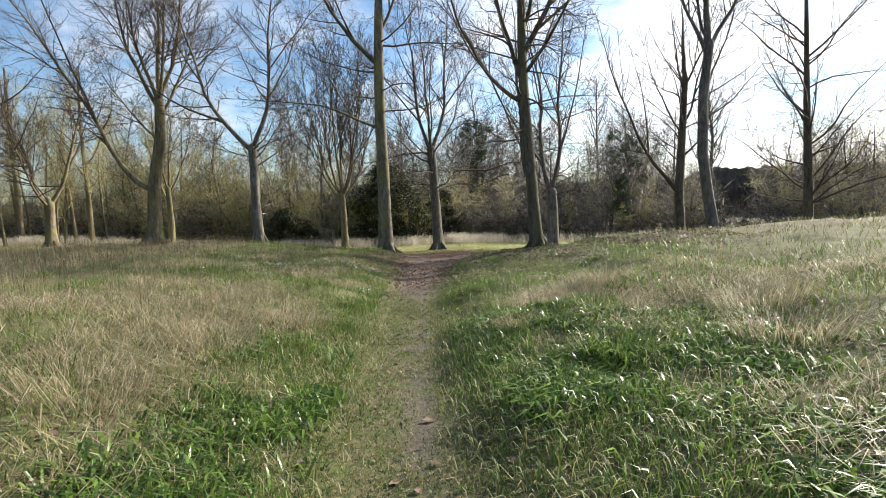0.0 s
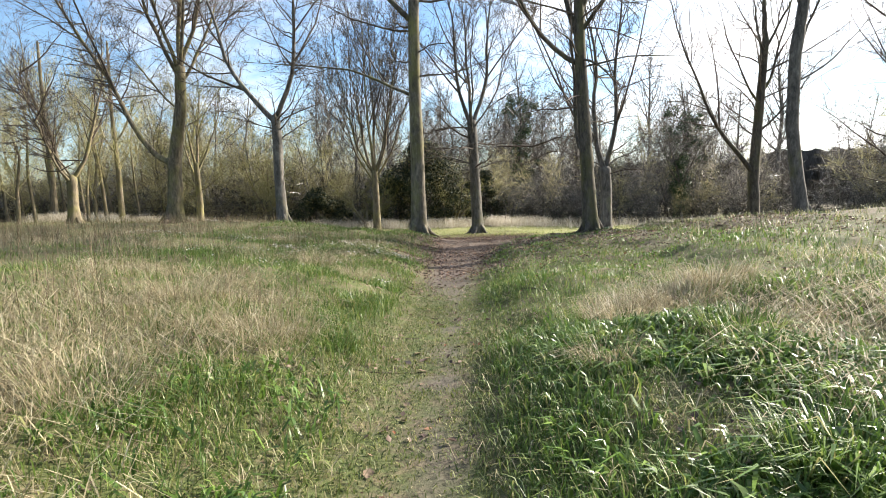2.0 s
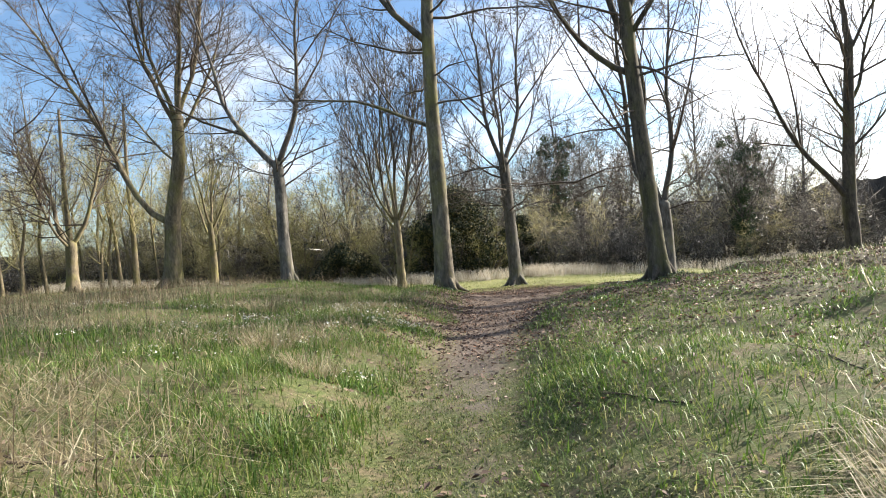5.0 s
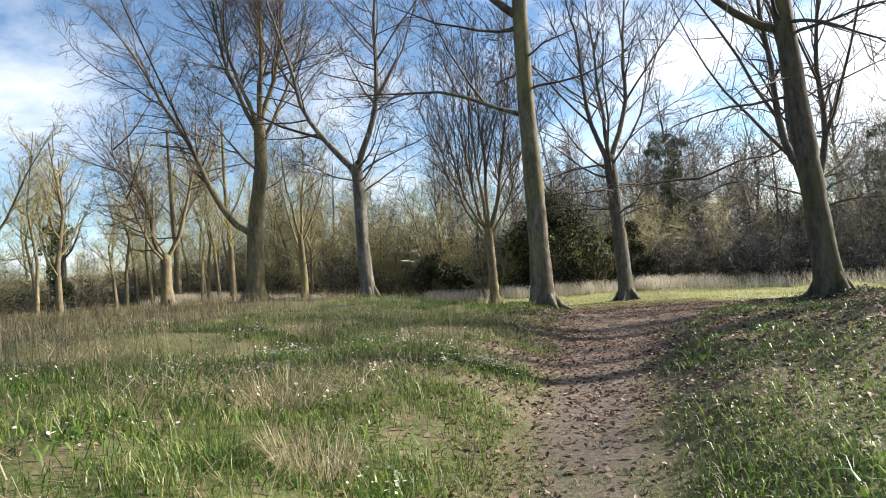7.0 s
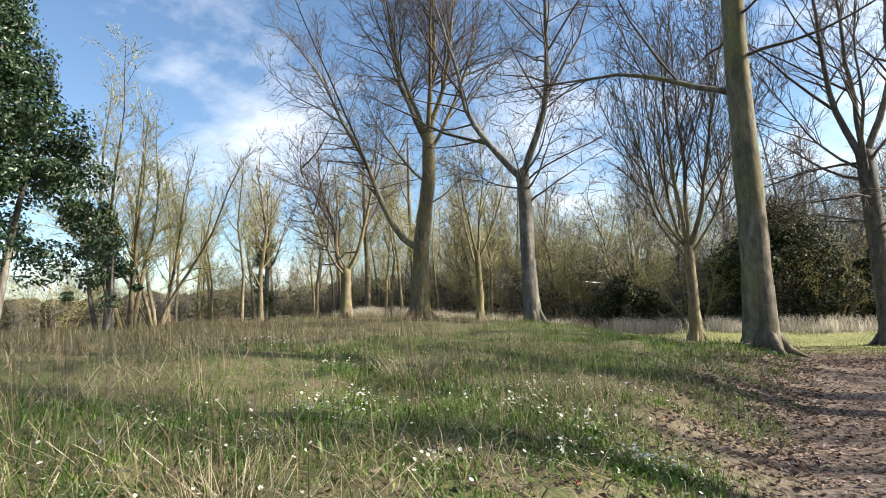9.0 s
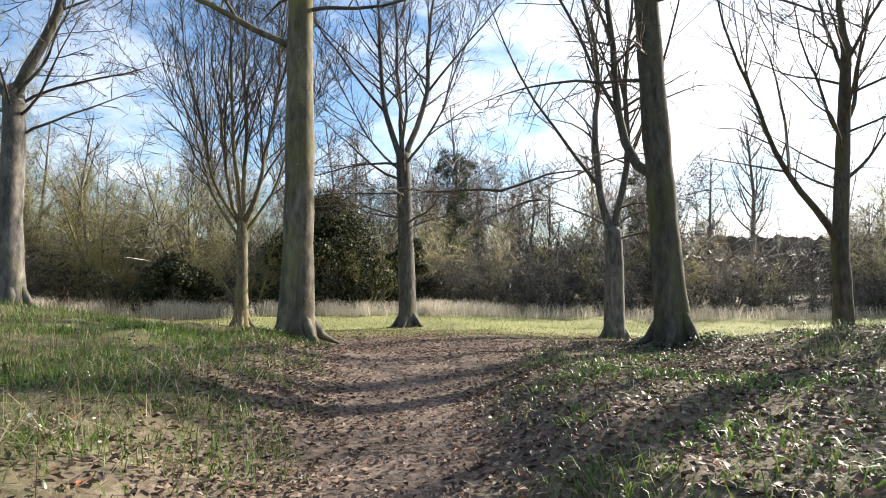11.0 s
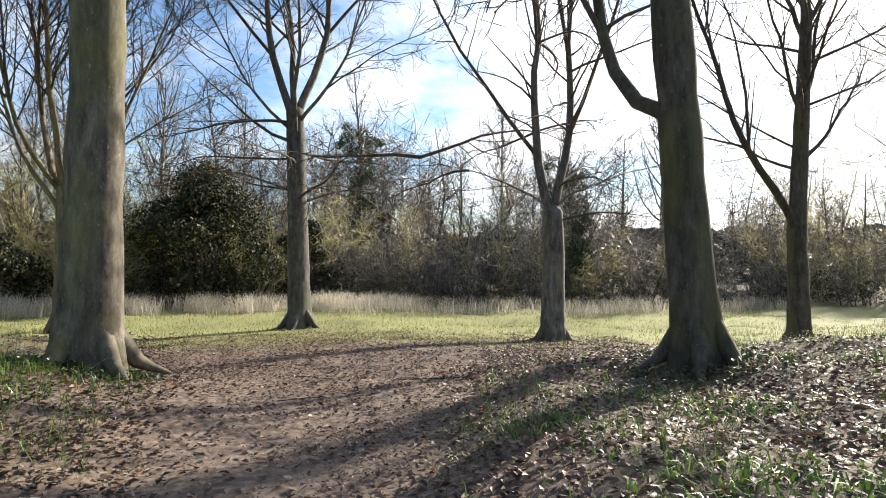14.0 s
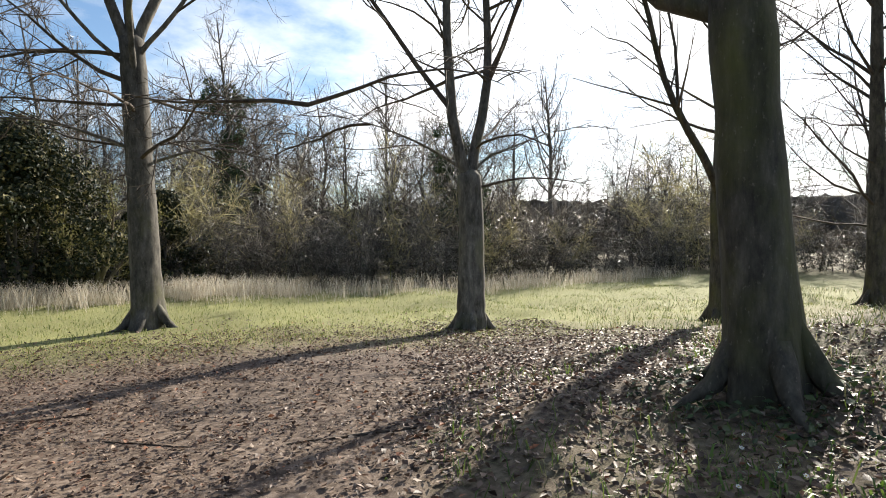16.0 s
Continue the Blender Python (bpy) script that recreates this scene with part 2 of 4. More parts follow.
def soil_here(x, y):
    a = beside(x, y)
    worn = 1 - smooth(a, -0.35, 0.12)
    strip = np.exp(-((x - path_centre(y) - 0.17) / 0.19) ** 2)
    early = 1 - smooth(y, 11, 16)
    k = worn * ((1 - early) + early * np.clip(strip * 0.62 + 0.8 * (grain(x, y, 0.4, 7) - 0.55), 0, 1))
    k = k * (1 - smooth(y, 29.5, 33.5))
    return np.clip(k + worn * 0.35 * (grain(x, y, 0.35, 4) - 0.5), 0, 1)


# ---- mesh helpers ----
def mesh_of(name, verts, quads, tris, material, smoothed=False):
    verts = np.asarray(verts, np.float32).reshape(-1, 3)
    quads, tris = np.asarray(quads, np.int32).reshape(-1, 4), np.asarray(tris, np.int32).reshape(-1, 3)
    me = bpy.data.meshes.new(name)
    me.vertices.add(len(verts))
    me.vertices.foreach_set("co", verts.ravel())
    loops = np.concatenate([quads.ravel(), tris.ravel()])
    me.loops.add(len(loops))
    me.loops.foreach_set("vertex_index", loops)
    n = len(quads) + len(tris)
    me.polygons.add(n)
    me.polygons.foreach_set("loop_start", np.concatenate([np.arange(len(quads)) * 4, len(quads) * 4 + np.arange(len(tris)) * 3]).astype(np.int32))
    if smoothed:
        me.polygons.foreach_set("use_smooth", np.ones(n, bool))
    me.materials.append(material)
    me.update(calc_edges=True)
    return me


def piece(name, me, parent=None, label="", kind=""):
    ob = new(name, me)
    if parent is not None:
        ob.parent = parent
    return tagged(ob, label, kind=kind)


class Tubes:
    """Gathers tapered tubes into one mesh."""

    def __init__(self):
        self.v, self.q, self.t, self.n = [], [], [], 0

    def add(self, pts, radii, sides):
        pts, radii = np.asarray(pts, float), np.asarray(radii, float)
        k = len(pts)
        tan = np.gradient(pts, axis=0)
        tan /= np.linalg.norm(tan, axis=1, keepdims=True) + 1e-9
        mean = np.abs(tan.mean(axis=0))
        ref = np.eye(3)[int(np.argmin(mean))]
        u = np.cross(tan, ref)
        u /= np.linalg.norm(u, axis=1, keepdims=True) + 1e-9
        w = np.cross(tan, u)
        ang = np.arange(sides) * 2 * np.pi / sides
        ring = pts[:, None] + radii[:, None, None] * (u[:, None] * np.cos(ang)[None, :, None] + w[:, None] * np.sin(ang)[None, :, None]) if radii.ndim == 1 else \
            pts[:, None] + radii[:, :, None] * (u[:, None] * np.cos(ang)[None, :, None] + w[:, None] * np.sin(ang)[None, :, None])
        self.v.append(ring.reshape(-1, 3))
        i, j = np.meshgrid(np.arange(k - 1), np.arange(sides), indexing="ij")
        a, b = i * sides + j, i * sides + (j + 1) % sides
        self.q.append((np.stack([a, b, b + sides, a + sides], -1).reshape(-1, 4)) + self.n)
        self.n += k * sides

    def join(self, other):
        self.v += other.v
        self.q += [q + self.n for q in other.q]
        self.n += other.n

    def mesh(self, name, material, smoothed=True):
        return mesh_of(name, np.concatenate(self.v), np.concatenate(self.q), np.zeros((0, 3), int), material, smoothed)


def way(az, el):
    return np.array([math.cos(radians(az)) * math.cos(radians(el)), math.sin(radians(az)) * math.cos(radians(el)), math.sin(radians(el))])


def shoot(rng, start, d, length, n, rise, wander):
    """A branch that bends upwards by rise and wanders."""
    pts, d = [np.array(start, float)], np.array(d, float)
    for _ in range(n):
        d = d + np.array([0, 0, rise / n]) + rng.normal(0, wander, 3) / math.sqrt(n)
        d /= np.linalg.norm(d)
        pts.append(pts[-1] + d * length / n)
    return np.array(pts)


def off_axis(rng, t, angle):
    """A direction that leaves t by that many degrees."""
    r = rng.normal(0, 1, 3)
    r -= t * (r @ t)
    r /= np.linalg.norm(r) + 1e-9
    return t * math.cos(radians(angle)) + r * math.sin(radians(angle))


def along(pts, s):
    f = s * (len(pts) - 1)
    i = min(int(f), len(pts) - 2)
    d = pts[i + 1] - pts[i]
    return pts[i] + d * (f - i), d / (np.linalg.norm(d) + 1e-9)


def limb_line(rng, trunk, h, az, e0, e1, length, n=15):
    """A limb that leaves the trunk at height h and swings from elevation e0 to e1, or through all those of e0."""
    z = trunk[:, 2]
    p = np.array([np.interp(h, z, trunk[:, c]) for c in range(3)])
    pts = [p]
    for i in range(n):
        s = i / (n - 1)
        el = e0 + (e1 - e0) * (1 - (1 - s) ** 2) if not isinstance(e0, tuple) else float(np.interp(s, np.linspace(0, 1, len(e0)), e0))
        d = way(az + 11 * math.sin(i * 1.1 + h), el + 5 * math.sin(i * 0.9 + 2 * h)) + rng.normal(0, 0.05, 3)
        pts.append(pts[-1] + d / np.linalg.norm(d) * length / n)
    return np.array(pts)


def grow(rng, axis, r_axis, branches, twigs, step, reach, spread, rise, dense, first=0.2, twig_r=0.0095, fine=1.0):
    """Clothes a limb with branches, and these with twigs."""
    total = np.linalg.norm(np.diff(axis, axis=0), axis=1).sum()
    count = max(3, int(total * (1 - first) / step))
    for i in range(count):
        s = first + (1 - first) * (i + rng.uniform(0, 0.9)) / count
        p, t = along(axis, min(s, 0.995))
        ln = reach * (0.35 + 0.75 * (1 - s)) * rng.uniform(0.55, 1.25)
        b = shoot(rng, p, off_axis(rng, t, spread * rng.uniform(0.7, 1.3)), ln, 4, rise, 0.28)
        r = max(0.011, 0.42 * np.interp(s, np.linspace(0, 1, len(r_axis)), r_axis))
        r = min(r, 0.014 + ln * 0.012)
        branches.add(b, np.linspace(r, 0.008, 5), 4)
        for k in range(max(1, int(ln * dense))):
            q, tt = along(b, rng.uniform(0.15, 1.0))
            tl = rng.uniform(0.3, 0.75) * (0.35 + 0.35 * ln) * fine
            tw = shoot(rng, q, off_axis(rng, tt, rng.uniform(25, 60)), tl, 2, rise * 0.6, 0.25)
            twigs.add(tw, np.linspace(twig_r, 0.005, 3), 3)
            if rng.random() < 0.55:
                q, tt = along(tw, rng.uniform(0.3, 0.8))
                twigs.add(shoot(rng, q, off_axis(rng, tt, 40), tl * 0.55, 1, rise * 0.5, 0.2), (twig_r * 0.75, 0.0045), 3)


def trunk_mesh(rng, line, r0, r1, flare, bark, name="trunk", sides=18, roots=True):
    """A trunk with a flared, buttressed foot and a slightly lumpy stem."""
    n = 26
    s = np.linspace(0, 1, n) ** 1.25
    z = line[:, 2]
    zz = z[0] + (z[-1] - z[0]) * s
    pts = np.stack([np.interp(zz, z, line[:, 0]), np.interp(zz, z, line[:, 1]), zz], -1)
    h = zz - zz[0]
    r = r0 + (r1 - r0) * (h / h[-1]) ** 0.85
    ang = np.arange(sides) * 2 * np.pi / sides
    ph = rng.uniform(0, 6.28, 3)
    but = 0.5 + 0.35 * np.cos(5 * ang + ph[0]) + 0.25 * np.cos(3 * ang + ph[1])
    foot = np.exp(-np.maximum(h - 0.25, 0) / (0.42 * (1 + r0)))
    rad = r[:, None] * (1 + flare * foot[:, None] * but[None] + 0.05 * np.sin(2 * ang + ph[2])[None] + 0.03 * rng.normal(0, 1, (n, 1)))
    tb = Tubes()
    pts = np.vstack([pts, pts[-1] + [0, 0, 0.12], pts[-1] + [0, 0, 0.2]])
    rad = np.vstack([rad, rad[-1] * 0.6, rad[-1] * 0.04])
    tb.add(pts, rad, sides)
    if roots:
        for i in range(5):
            a = ph[0] * -0.2 + i * 1.2566 + rng.uniform(-0.3, 0.3)
            d = np.array([math.cos(a), math.sin(a), 0])
            b = pts[0] + np.array([0, 0, 0.35])
            rl = r0 * rng.uniform(2.3, 3.1)
            root = np.array([b + d * r0 * 0.55 + [0, 0, 0.55], b + d * r0 * 1.05 + [0, 0, 0.26], b + d * r0 * 1.5 + [0, 0, 0.08], b + d * r0 * 1.95 + [0, 0, 0.0], b + d * rl + [0, 0, -0.09]])
            tb.add(root, [r0 * 0.3, r0 * 0.36, r0 * 0.27, r0 * 0.17, r0 * 0.06], 7)
    return tb.mesh(name, bark)


def stand(line, x, y, sink=0.35):
    """Puts a trunk line given from its foot on the ground at x, y."""
    line = np.array(line, float)
    line[:, 0] += x
    line[:, 1] += y
    line[:, 2] += float(land(x, y))
    foot = line[0].copy()
    foot[2] -= sink
    return np.vstack([foot, line])


def spray(name, rng, centres, count, length, width, lift, material):
    """Fine twig ends: slender slips set along the branches."""
    c = centres[rng.integers(0, len(centres), count)] + rng.normal(0, 0.12, (count, 3))
    d = rng.normal(0, 1, (count, 3)) + [0, 0, lift]
    d /= np.linalg.norm(d, axis=1, keepdims=True)
    s = np.cross(d, rng.normal(0, 1, (count, 3)))
    s /= np.linalg.norm(s, axis=1, keepdims=True) + 1e-9
    ln, w = (length * rng.uniform(0.5, 1.3, count))[:, None], (width * rng.uniform(0.6, 1.2, count))[:, None]
    v = np.stack([c, c + d * ln * 0.4 + s * w * 0.5, c + d * ln, c + d * ln * 0.4 - s * w * 0.5], 1)
    i = np.arange(count)[:, None] * 4
    return mesh_of(name, v.reshape(-1, 3), [], np.concatenate([i + [0, 1, 2], i + [0, 2, 3]]), material)


def make_tree(seed, x, y, line, r0, r1, limbs, label, bark=BARK, twig=TWIG, group="beech trees of the grove", step=0.33, reach=2.6, spread=44,
              rise=0.35, dense=4.2, flare=0.55, extra=(), brush=7000, droop=0.25):
    """A bare tree: trunk, limbs (height, azimuth, first and last elevation, length, radius), branches and twigs."""
    rng = np.random.default_rng(seed)
    root = tagged(new("tree"), label, "tree", group)
    root.location = (x, y, float(land(x, y)))
    inv = Matrix.Translation(root.location).inverted()
    line = stand(line, x, y)
    made = [piece("trunk", trunk_mesh(rng, line, r0, r1, flare, bark), root)]
    bt, tt, grown = Tubes(), Tubes(), []
    base = float(land(x, y))
    for h, az, e0, e1, ln, r in limbs:
        pts = limb_line(rng, line, base + h, az, e0, e1, ln)
        tb = Tubes()
        rad = np.linspace(1, 0.1, len(pts)) ** 1.25 * r * 0.85
        tb.add(pts, rad, 9)
        grown.append(pts)
        made.append(piece("limb", tb.mesh("limb", bark), root))
        grow(rng, pts, rad, bt, tt, step, reach * min(1.0, 0.45 + ln / 14), spread, rise, dense, twig_r=0.0075)
        if ln > 5:
            for s0 in (0.22, 0.4, 0.58):
                s1 = s0 + rng.uniform(-0.08, 0.08)
                p, t = along(pts, s1)
                l2 = ln * (1 - s1) * rng.uniform(0.7, 1.0)
                sub = shoot(rng, p, off_axis(rng, t, rng.uniform(16, 34)), l2, 8, 0.4, 0.22)
                rs = np.linspace(1, 0.1, 9) * 0.58 * np.interp(s1, np.linspace(0, 1, len(rad)), rad)
                bt.add(sub, rs, 6)
                grow(rng, sub, rs, bt, tt, step * 1.25, reach * 0.7, spread, rise, dense * 0.8, twig_r=0.0075)
    for h0, h1, n, ln, el in extra:
        for i in range(n):
            h = rng.uniform(h0, h1)
            p = np.array([np.interp(base + h, line[:, 2], line[:, c]) for c in range(3)])
            if base + h > line[-1, 2] - 0.3 and grown:
                limb = grown[int(rng.integers(0, min(3, len(grown))))]
                p = limb[int(np.argmin(np.abs(limb[:, 2] - base - h)))]
            l = ln * rng.uniform(0.6, 1.2)
            b = shoot(rng, p, way(rng.uniform(0, 360), el + rng.uniform(-15, 15)), l, 7, droop, 0.3)
            rad = np.linspace(0.014 + l * 0.008, 0.006, 8)
            bt.add(b, rad, 5)
            grow(rng, b, rad, bt, tt, 0.3, l * 0.34, 45, droop * 0.8, dense, 0.2, 0.0075)
    made.append(piece("brushwood", spray("brushwood", rng, np.concatenate(tt.v), brush, 0.42, 0.010, 0.3, twig), root, "", "stuff"))
    bt.join(tt)
    made.append(piece("crown", bt.mesh("crown", twig), root, "", "stuff"))
    for o in made:
        o.matrix_parent_inverse = inv
    return root


# ---- ground ----
def soil_and_turf():
    m, t, b = shader("woodland_ground", 0.9, 0.2)
    at = t.nodes.new("ShaderNodeAttribute")
    at.attribute_name = "cover"
    sep = t.nodes.new("ShaderNodeSeparateColor")
    link(t, at.outputs["Color"], sep.inputs[0])
    co = t.nodes.new("ShaderNodeTexCoord").outputs["Object"]
    fine, mid, big = noise_node(t, 26, 6, 0.7, co), noise_node(t, 5.0, 5, 0.6, co), noise_node(t, 0.7, 4, 0.6, co)
    soil = ramp_node(t, fine, [(0.25, (0.045, 0.036, 0.032)), (0.5, (0.10, 0.081, 0.071)), (0.75, (0.175, 0.144, 0.125))])
    turf = ramp_node(t, fine, [(0.25, (0.032, 0.046, 0.014)), (0.5, (0.08, 0.098, 0.032)), (0.75, (0.155, 0.16, 0.06))])
    thatch = ramp_node(t, fine, [(0.25, (0.06, 0.05, 0.028)), (0.55, (0.145, 0.12, 0.068)), (0.8, (0.25, 0.21, 0.13))])
    leaf = ramp_node(t, noise_node(t, 15, 3, 0.5, co), [(0.3, (0.07, 0.05, 0.038)), (0.5, (0.145, 0.108, 0.084)), (0.7, (0.25, 0.195, 0.155))])
    turf = blend(t, ramp_node(t, mid, [(0.42, (0, 0, 0)), (0.62, (1, 1, 1))]), turf, thatch)
    turf = blend(t, 0.4, turf, ramp_node(t, big, [(0.3, (0.5, 0.5, 0.5)), (0.7, (1, 1, 1))]), "MULTIPLY")
    col = blend(t, sep.outputs[0], turf, soil)
    col = blend(t, sep.outputs[1], col, leaf)
    col = blend(t, sep.outputs[2], col, ramp_node(t, fine, [(0.3, (0.15, 0.16, 0.055)), (0.55, (0.30, 0.30, 0.12)), (0.75, (0.46, 0.42, 0.22))]))
    link(t, col, b.inputs["Base Color"])
    bump(t, b, fine, 0.7, 0.016)
    return m


def spaced(lo, hi, step, far):
    mid = list(np.arange(lo, hi + step / 2, step))
    up, down, s = [], [], step
    while (up or mid)[-1] < far:
        s *= 1.22
        up.append((up or mid)[-1] + s)
    s = step
    while (down or [mid[0]])[-1] > -far:
        s *= 1.22
        down.append((down or [mid[0]])[-1] - s)
    return np.array(down[::-1] + mid + up)


def make_ground():
    xs, ys = spaced(-9, 9, 0.16, 2500), spaced(-1, 37, 0.18, 2500)
    gx, gy = np.meshgrid(xs, ys)
    gz = land(gx, gy)
    nx, ny = len(xs), len(ys)
    i, j = np.meshgrid(np.arange(ny - 1), np.arange(nx - 1), indexing="ij")
    a = i * nx + j
    quads = np.stack([a, a + 1, a + nx + 1, a + nx], -1).reshape(-1, 4)
    me = mesh_of("ground", np.stack([gx, gy, gz], -1).reshape(-1, 3), quads, [], soil_and_turf(), True)
    at = me.color_attributes.new("cover", "FLOAT_COLOR", "POINT")
    glade = smooth(gy + 0.10 * gx, 29.5, 34) * (1 - smooth(gy, 41, 46)) * (1 - smooth(np.abs(gx), 25, 40))
    wood = np.maximum(smooth(gy - 0.05 * np.abs(gx), 42.5, 45), smooth(gx, 29, 33))
    cover = np.stack([soil_here(gx, gy), np.maximum(litter_here(gx, gy), 0.45 * wood), 0.75 * glade * (0.6 + 0.6 * grain(gx, gy, 1.4, 13)), np.ones_like(gx)], -1)
    at.data.foreach_set("color", np.clip(cover, 0, 1).astype(np.float32).ravel())
    return tagged(new("ground", me), "grassy woodland ground with a trodden earth path", "ground", kind="structure")


make_ground()


# ---- the grove ----
def V(*pts):
    """A trunk line from its foot: (sideways, height) pairs, or triples with the depth between."""
    return [(p[0], p[1] if len(p) == 3 else 0.0, p[-1]) for p in pts]


GREY_L, MOSS_L = "tall bare beech with smooth grey-brown bark", "bare mossy-barked tree catching the low sun"
make_tree(11, -14.98, 29.76, V((0, 0), (0.15, 1.5), (0.25, 3.0), (0.8, 5.6), (0.9, 7.4)), 0.40, 0.26, [
    (2.75, 180, (35, 62, 64, 60, 52, 48, 46), 0, 16.0, 0.17), (6.8, 172, 62, 84, 10, 0.13), (7.2, 100, 75, 86, 11, 0.15), (7.3, 10, 68, 84, 10, 0.13), (7.0, 250, 66, 82, 9, 0.12),
    (6.6, 35, 55, 78, 8.5, 0.10), (7.1, 320, 70, 84, 9.5, 0.11), (5.4, 195, 42, 66, 6, 0.07), (4.5, 20, 25, 45, 3.2, 0.04)],
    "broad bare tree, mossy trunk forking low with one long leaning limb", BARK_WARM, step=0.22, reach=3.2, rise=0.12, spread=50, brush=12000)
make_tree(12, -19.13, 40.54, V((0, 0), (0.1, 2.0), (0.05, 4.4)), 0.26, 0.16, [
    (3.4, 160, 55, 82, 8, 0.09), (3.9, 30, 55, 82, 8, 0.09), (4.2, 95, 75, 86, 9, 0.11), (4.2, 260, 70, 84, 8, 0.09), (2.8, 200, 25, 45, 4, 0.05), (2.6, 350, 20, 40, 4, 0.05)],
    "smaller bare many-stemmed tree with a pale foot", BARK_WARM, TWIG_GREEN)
make_tree(13, -8.79, 27.60, V((0, 0), (-0.06, 2.0), (-0.02, 3.6), (-0.05, 4.7)), 0.245, 0.20, [
    (4.5, 172, (46, 58, 68, 78, 82, 84), 0, 11.0, 0.15), (4.55, 10, (66, 84, 86, 86, 84), 0, 10.5, 0.14), (4.5, 330, 25, 62, 3.6, 0.05), (4.2, 190, 12, 35, 3.0, 0.035)],
    "bare pale-barked tree forking high into a wide Y", BARK_GREY, step=0.24, reach=3.0, rise=0.15, spread=50, extra=((3.6, 4.6, 5, 3.0, 25),))
make_tree(14, -5.78, 34.49, V((0, 0), (0.02, 2.0), (0.0, 3.6)), 0.235, 0.18, [
    (2.9, 178, 56, 82, 9, 0.07), (3.1, 10, 54, 82, 9, 0.07), (3.4, 150, 66, 86, 10.5, 0.10), (3.5, 40, 68, 86, 10.5, 0.10), (3.5, 265, 72, 86, 10.5, 0.10),
    (3.4, 215, 60, 84, 9.5, 0.08), (3.4, 320, 62, 84, 9.5, 0.08), (3.5, 95, 80, 88, 11, 0.11)],
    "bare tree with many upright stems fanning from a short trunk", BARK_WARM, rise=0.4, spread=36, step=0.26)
make_tree(15, -2.49, 25.50, V((0, 0), (0.05, 3.0), (0.05, 6.0), (0.12, 8.6), (0.35, 12.5), (0.5, 16)), 0.31, 0.12, [
    (5.45, 180, 34, 2, 7.2, 0.085), (8.3, 172, 48, 66, 8, 0.14), (9.6, 20, 55, 75, 6, 0.09), (11.5, 250, 50, 70, 5, 0.07), (12.8, 60, 60, 75, 5, 0.07)],
    "tall straight beech with a long sideways branch, ivy at its foot", BARK_SUNLIT, extra=((6.0, 12, 9, 4.0, 5),), reach=2.2, flare=0.5)
make_tree(16, -0.09, 35.66, V((0, 0), (-0.05, 3.0), (-0.15, 6.4)), 0.33, 0.25, [
    (5.9, 172, (70, 85, 82, 80), 0, 11, 0.15), (6.1, 10, (72, 86, 84, 82), 0, 11, 0.15), (6.2, 110, 80, 86, 11, 0.12), (5.7, 200, 38, 66, 7, 0.06), (5.9, 335, 48, 72, 8, 0.07),
    (4.0, 185, 22, -12, 5.0, 0.055), (3.6, 355, 30, -20, 4.6, 0.05), (5.4, 270, 60, 76, 8, 0.09)],
    GREY_L, BARK_GREY, extra=((3.4, 6.2, 9, 4.6, 14),), droop=-0.35)
make_tree(17, 4.1, 24.0, V((0, 0, 0), (-0.08, 0.05, 1.2), (-0.14, 0.1, 2.6), (-0.22, 0.17, 4.2), (-0.32, 0.2, 6.4), (-0.34, 0.3, 8.5), (-0.25, 0.3, 12)), 0.285, 0.15, [
    (2.85, 95, (40, 60, 76, 84, 82, 78, 80, 80), 0, 11.0, 0.12), (6.1, 174, (35, 58, 72, 80, 80), 0, 9, 0.12), (6.9, 150, 68, 84, 8, 0.14), (8.0, 5, 58, 76, 8.5, 0.17), (8.8, 40, 66, 82, 7.5, 0.13), (7.2, 330, 45, 66, 7, 0.10),
    (6.0, 350, 15, -8, 4.4, 0.05), (6.3, 235, 30, 5, 4.0, 0.05), (9.5, 260, 60, 78, 6.5, 0.10)],
    "massive bare beech with a smooth flared trunk on the bank", BARK, extra=((3.6, 10, 14, 4.2, 8),), reach=2.5, flare=0.5, droop=-0.3)
make_tree(18, 6.56, 32.59, V((0, 0), (0.05, 2.4), (0.0, 3.6)), 0.31, 0.27, [
    (3.3, 170, (78, 87, 87, 84, 82, 82), 0, 12.5, 0.17), (3.4, 5, (79, 88, 87, 86, 84, 82), 0, 12.5, 0.16), (6.0, 180, 35, 10, 4.0, 0.05), (5.2, 0, 40, 12, 4.0, 0.05)],
    "twin-stemmed bare beech forking a little above head height", BARK_GREY, extra=((3.2, 9, 13, 4.2, 18),), droop=-0.4, dense=1.8, brush=1200)
make_tree(19, 13.29, 31.01, V((0, 0), (0.0, 2.0), (-0.05, 3.0), (0.15, 6.0), (0.4, 9.5)), 0.30, 0.15, [
    (9.3, 80, 84, 88, 5, 0.17), (3.2, 178, 50, 74, 11, 0.14), (7.0, 20, 60, 78, 7, 0.09), (5.2, 5, 35, 55, 6, 0.07), (6.5, 200, 50, 70, 6, 0.07), (8.5, 90, 66, 80, 6, 0.09), (9.0, 330, 60, 76, 6, 0.08)],
    "bare tree forking low into a leaning limb and a straight stem", BARK, dense=1.6, brush=700, extra=((3.6, 9, 10, 4.2, 22),))
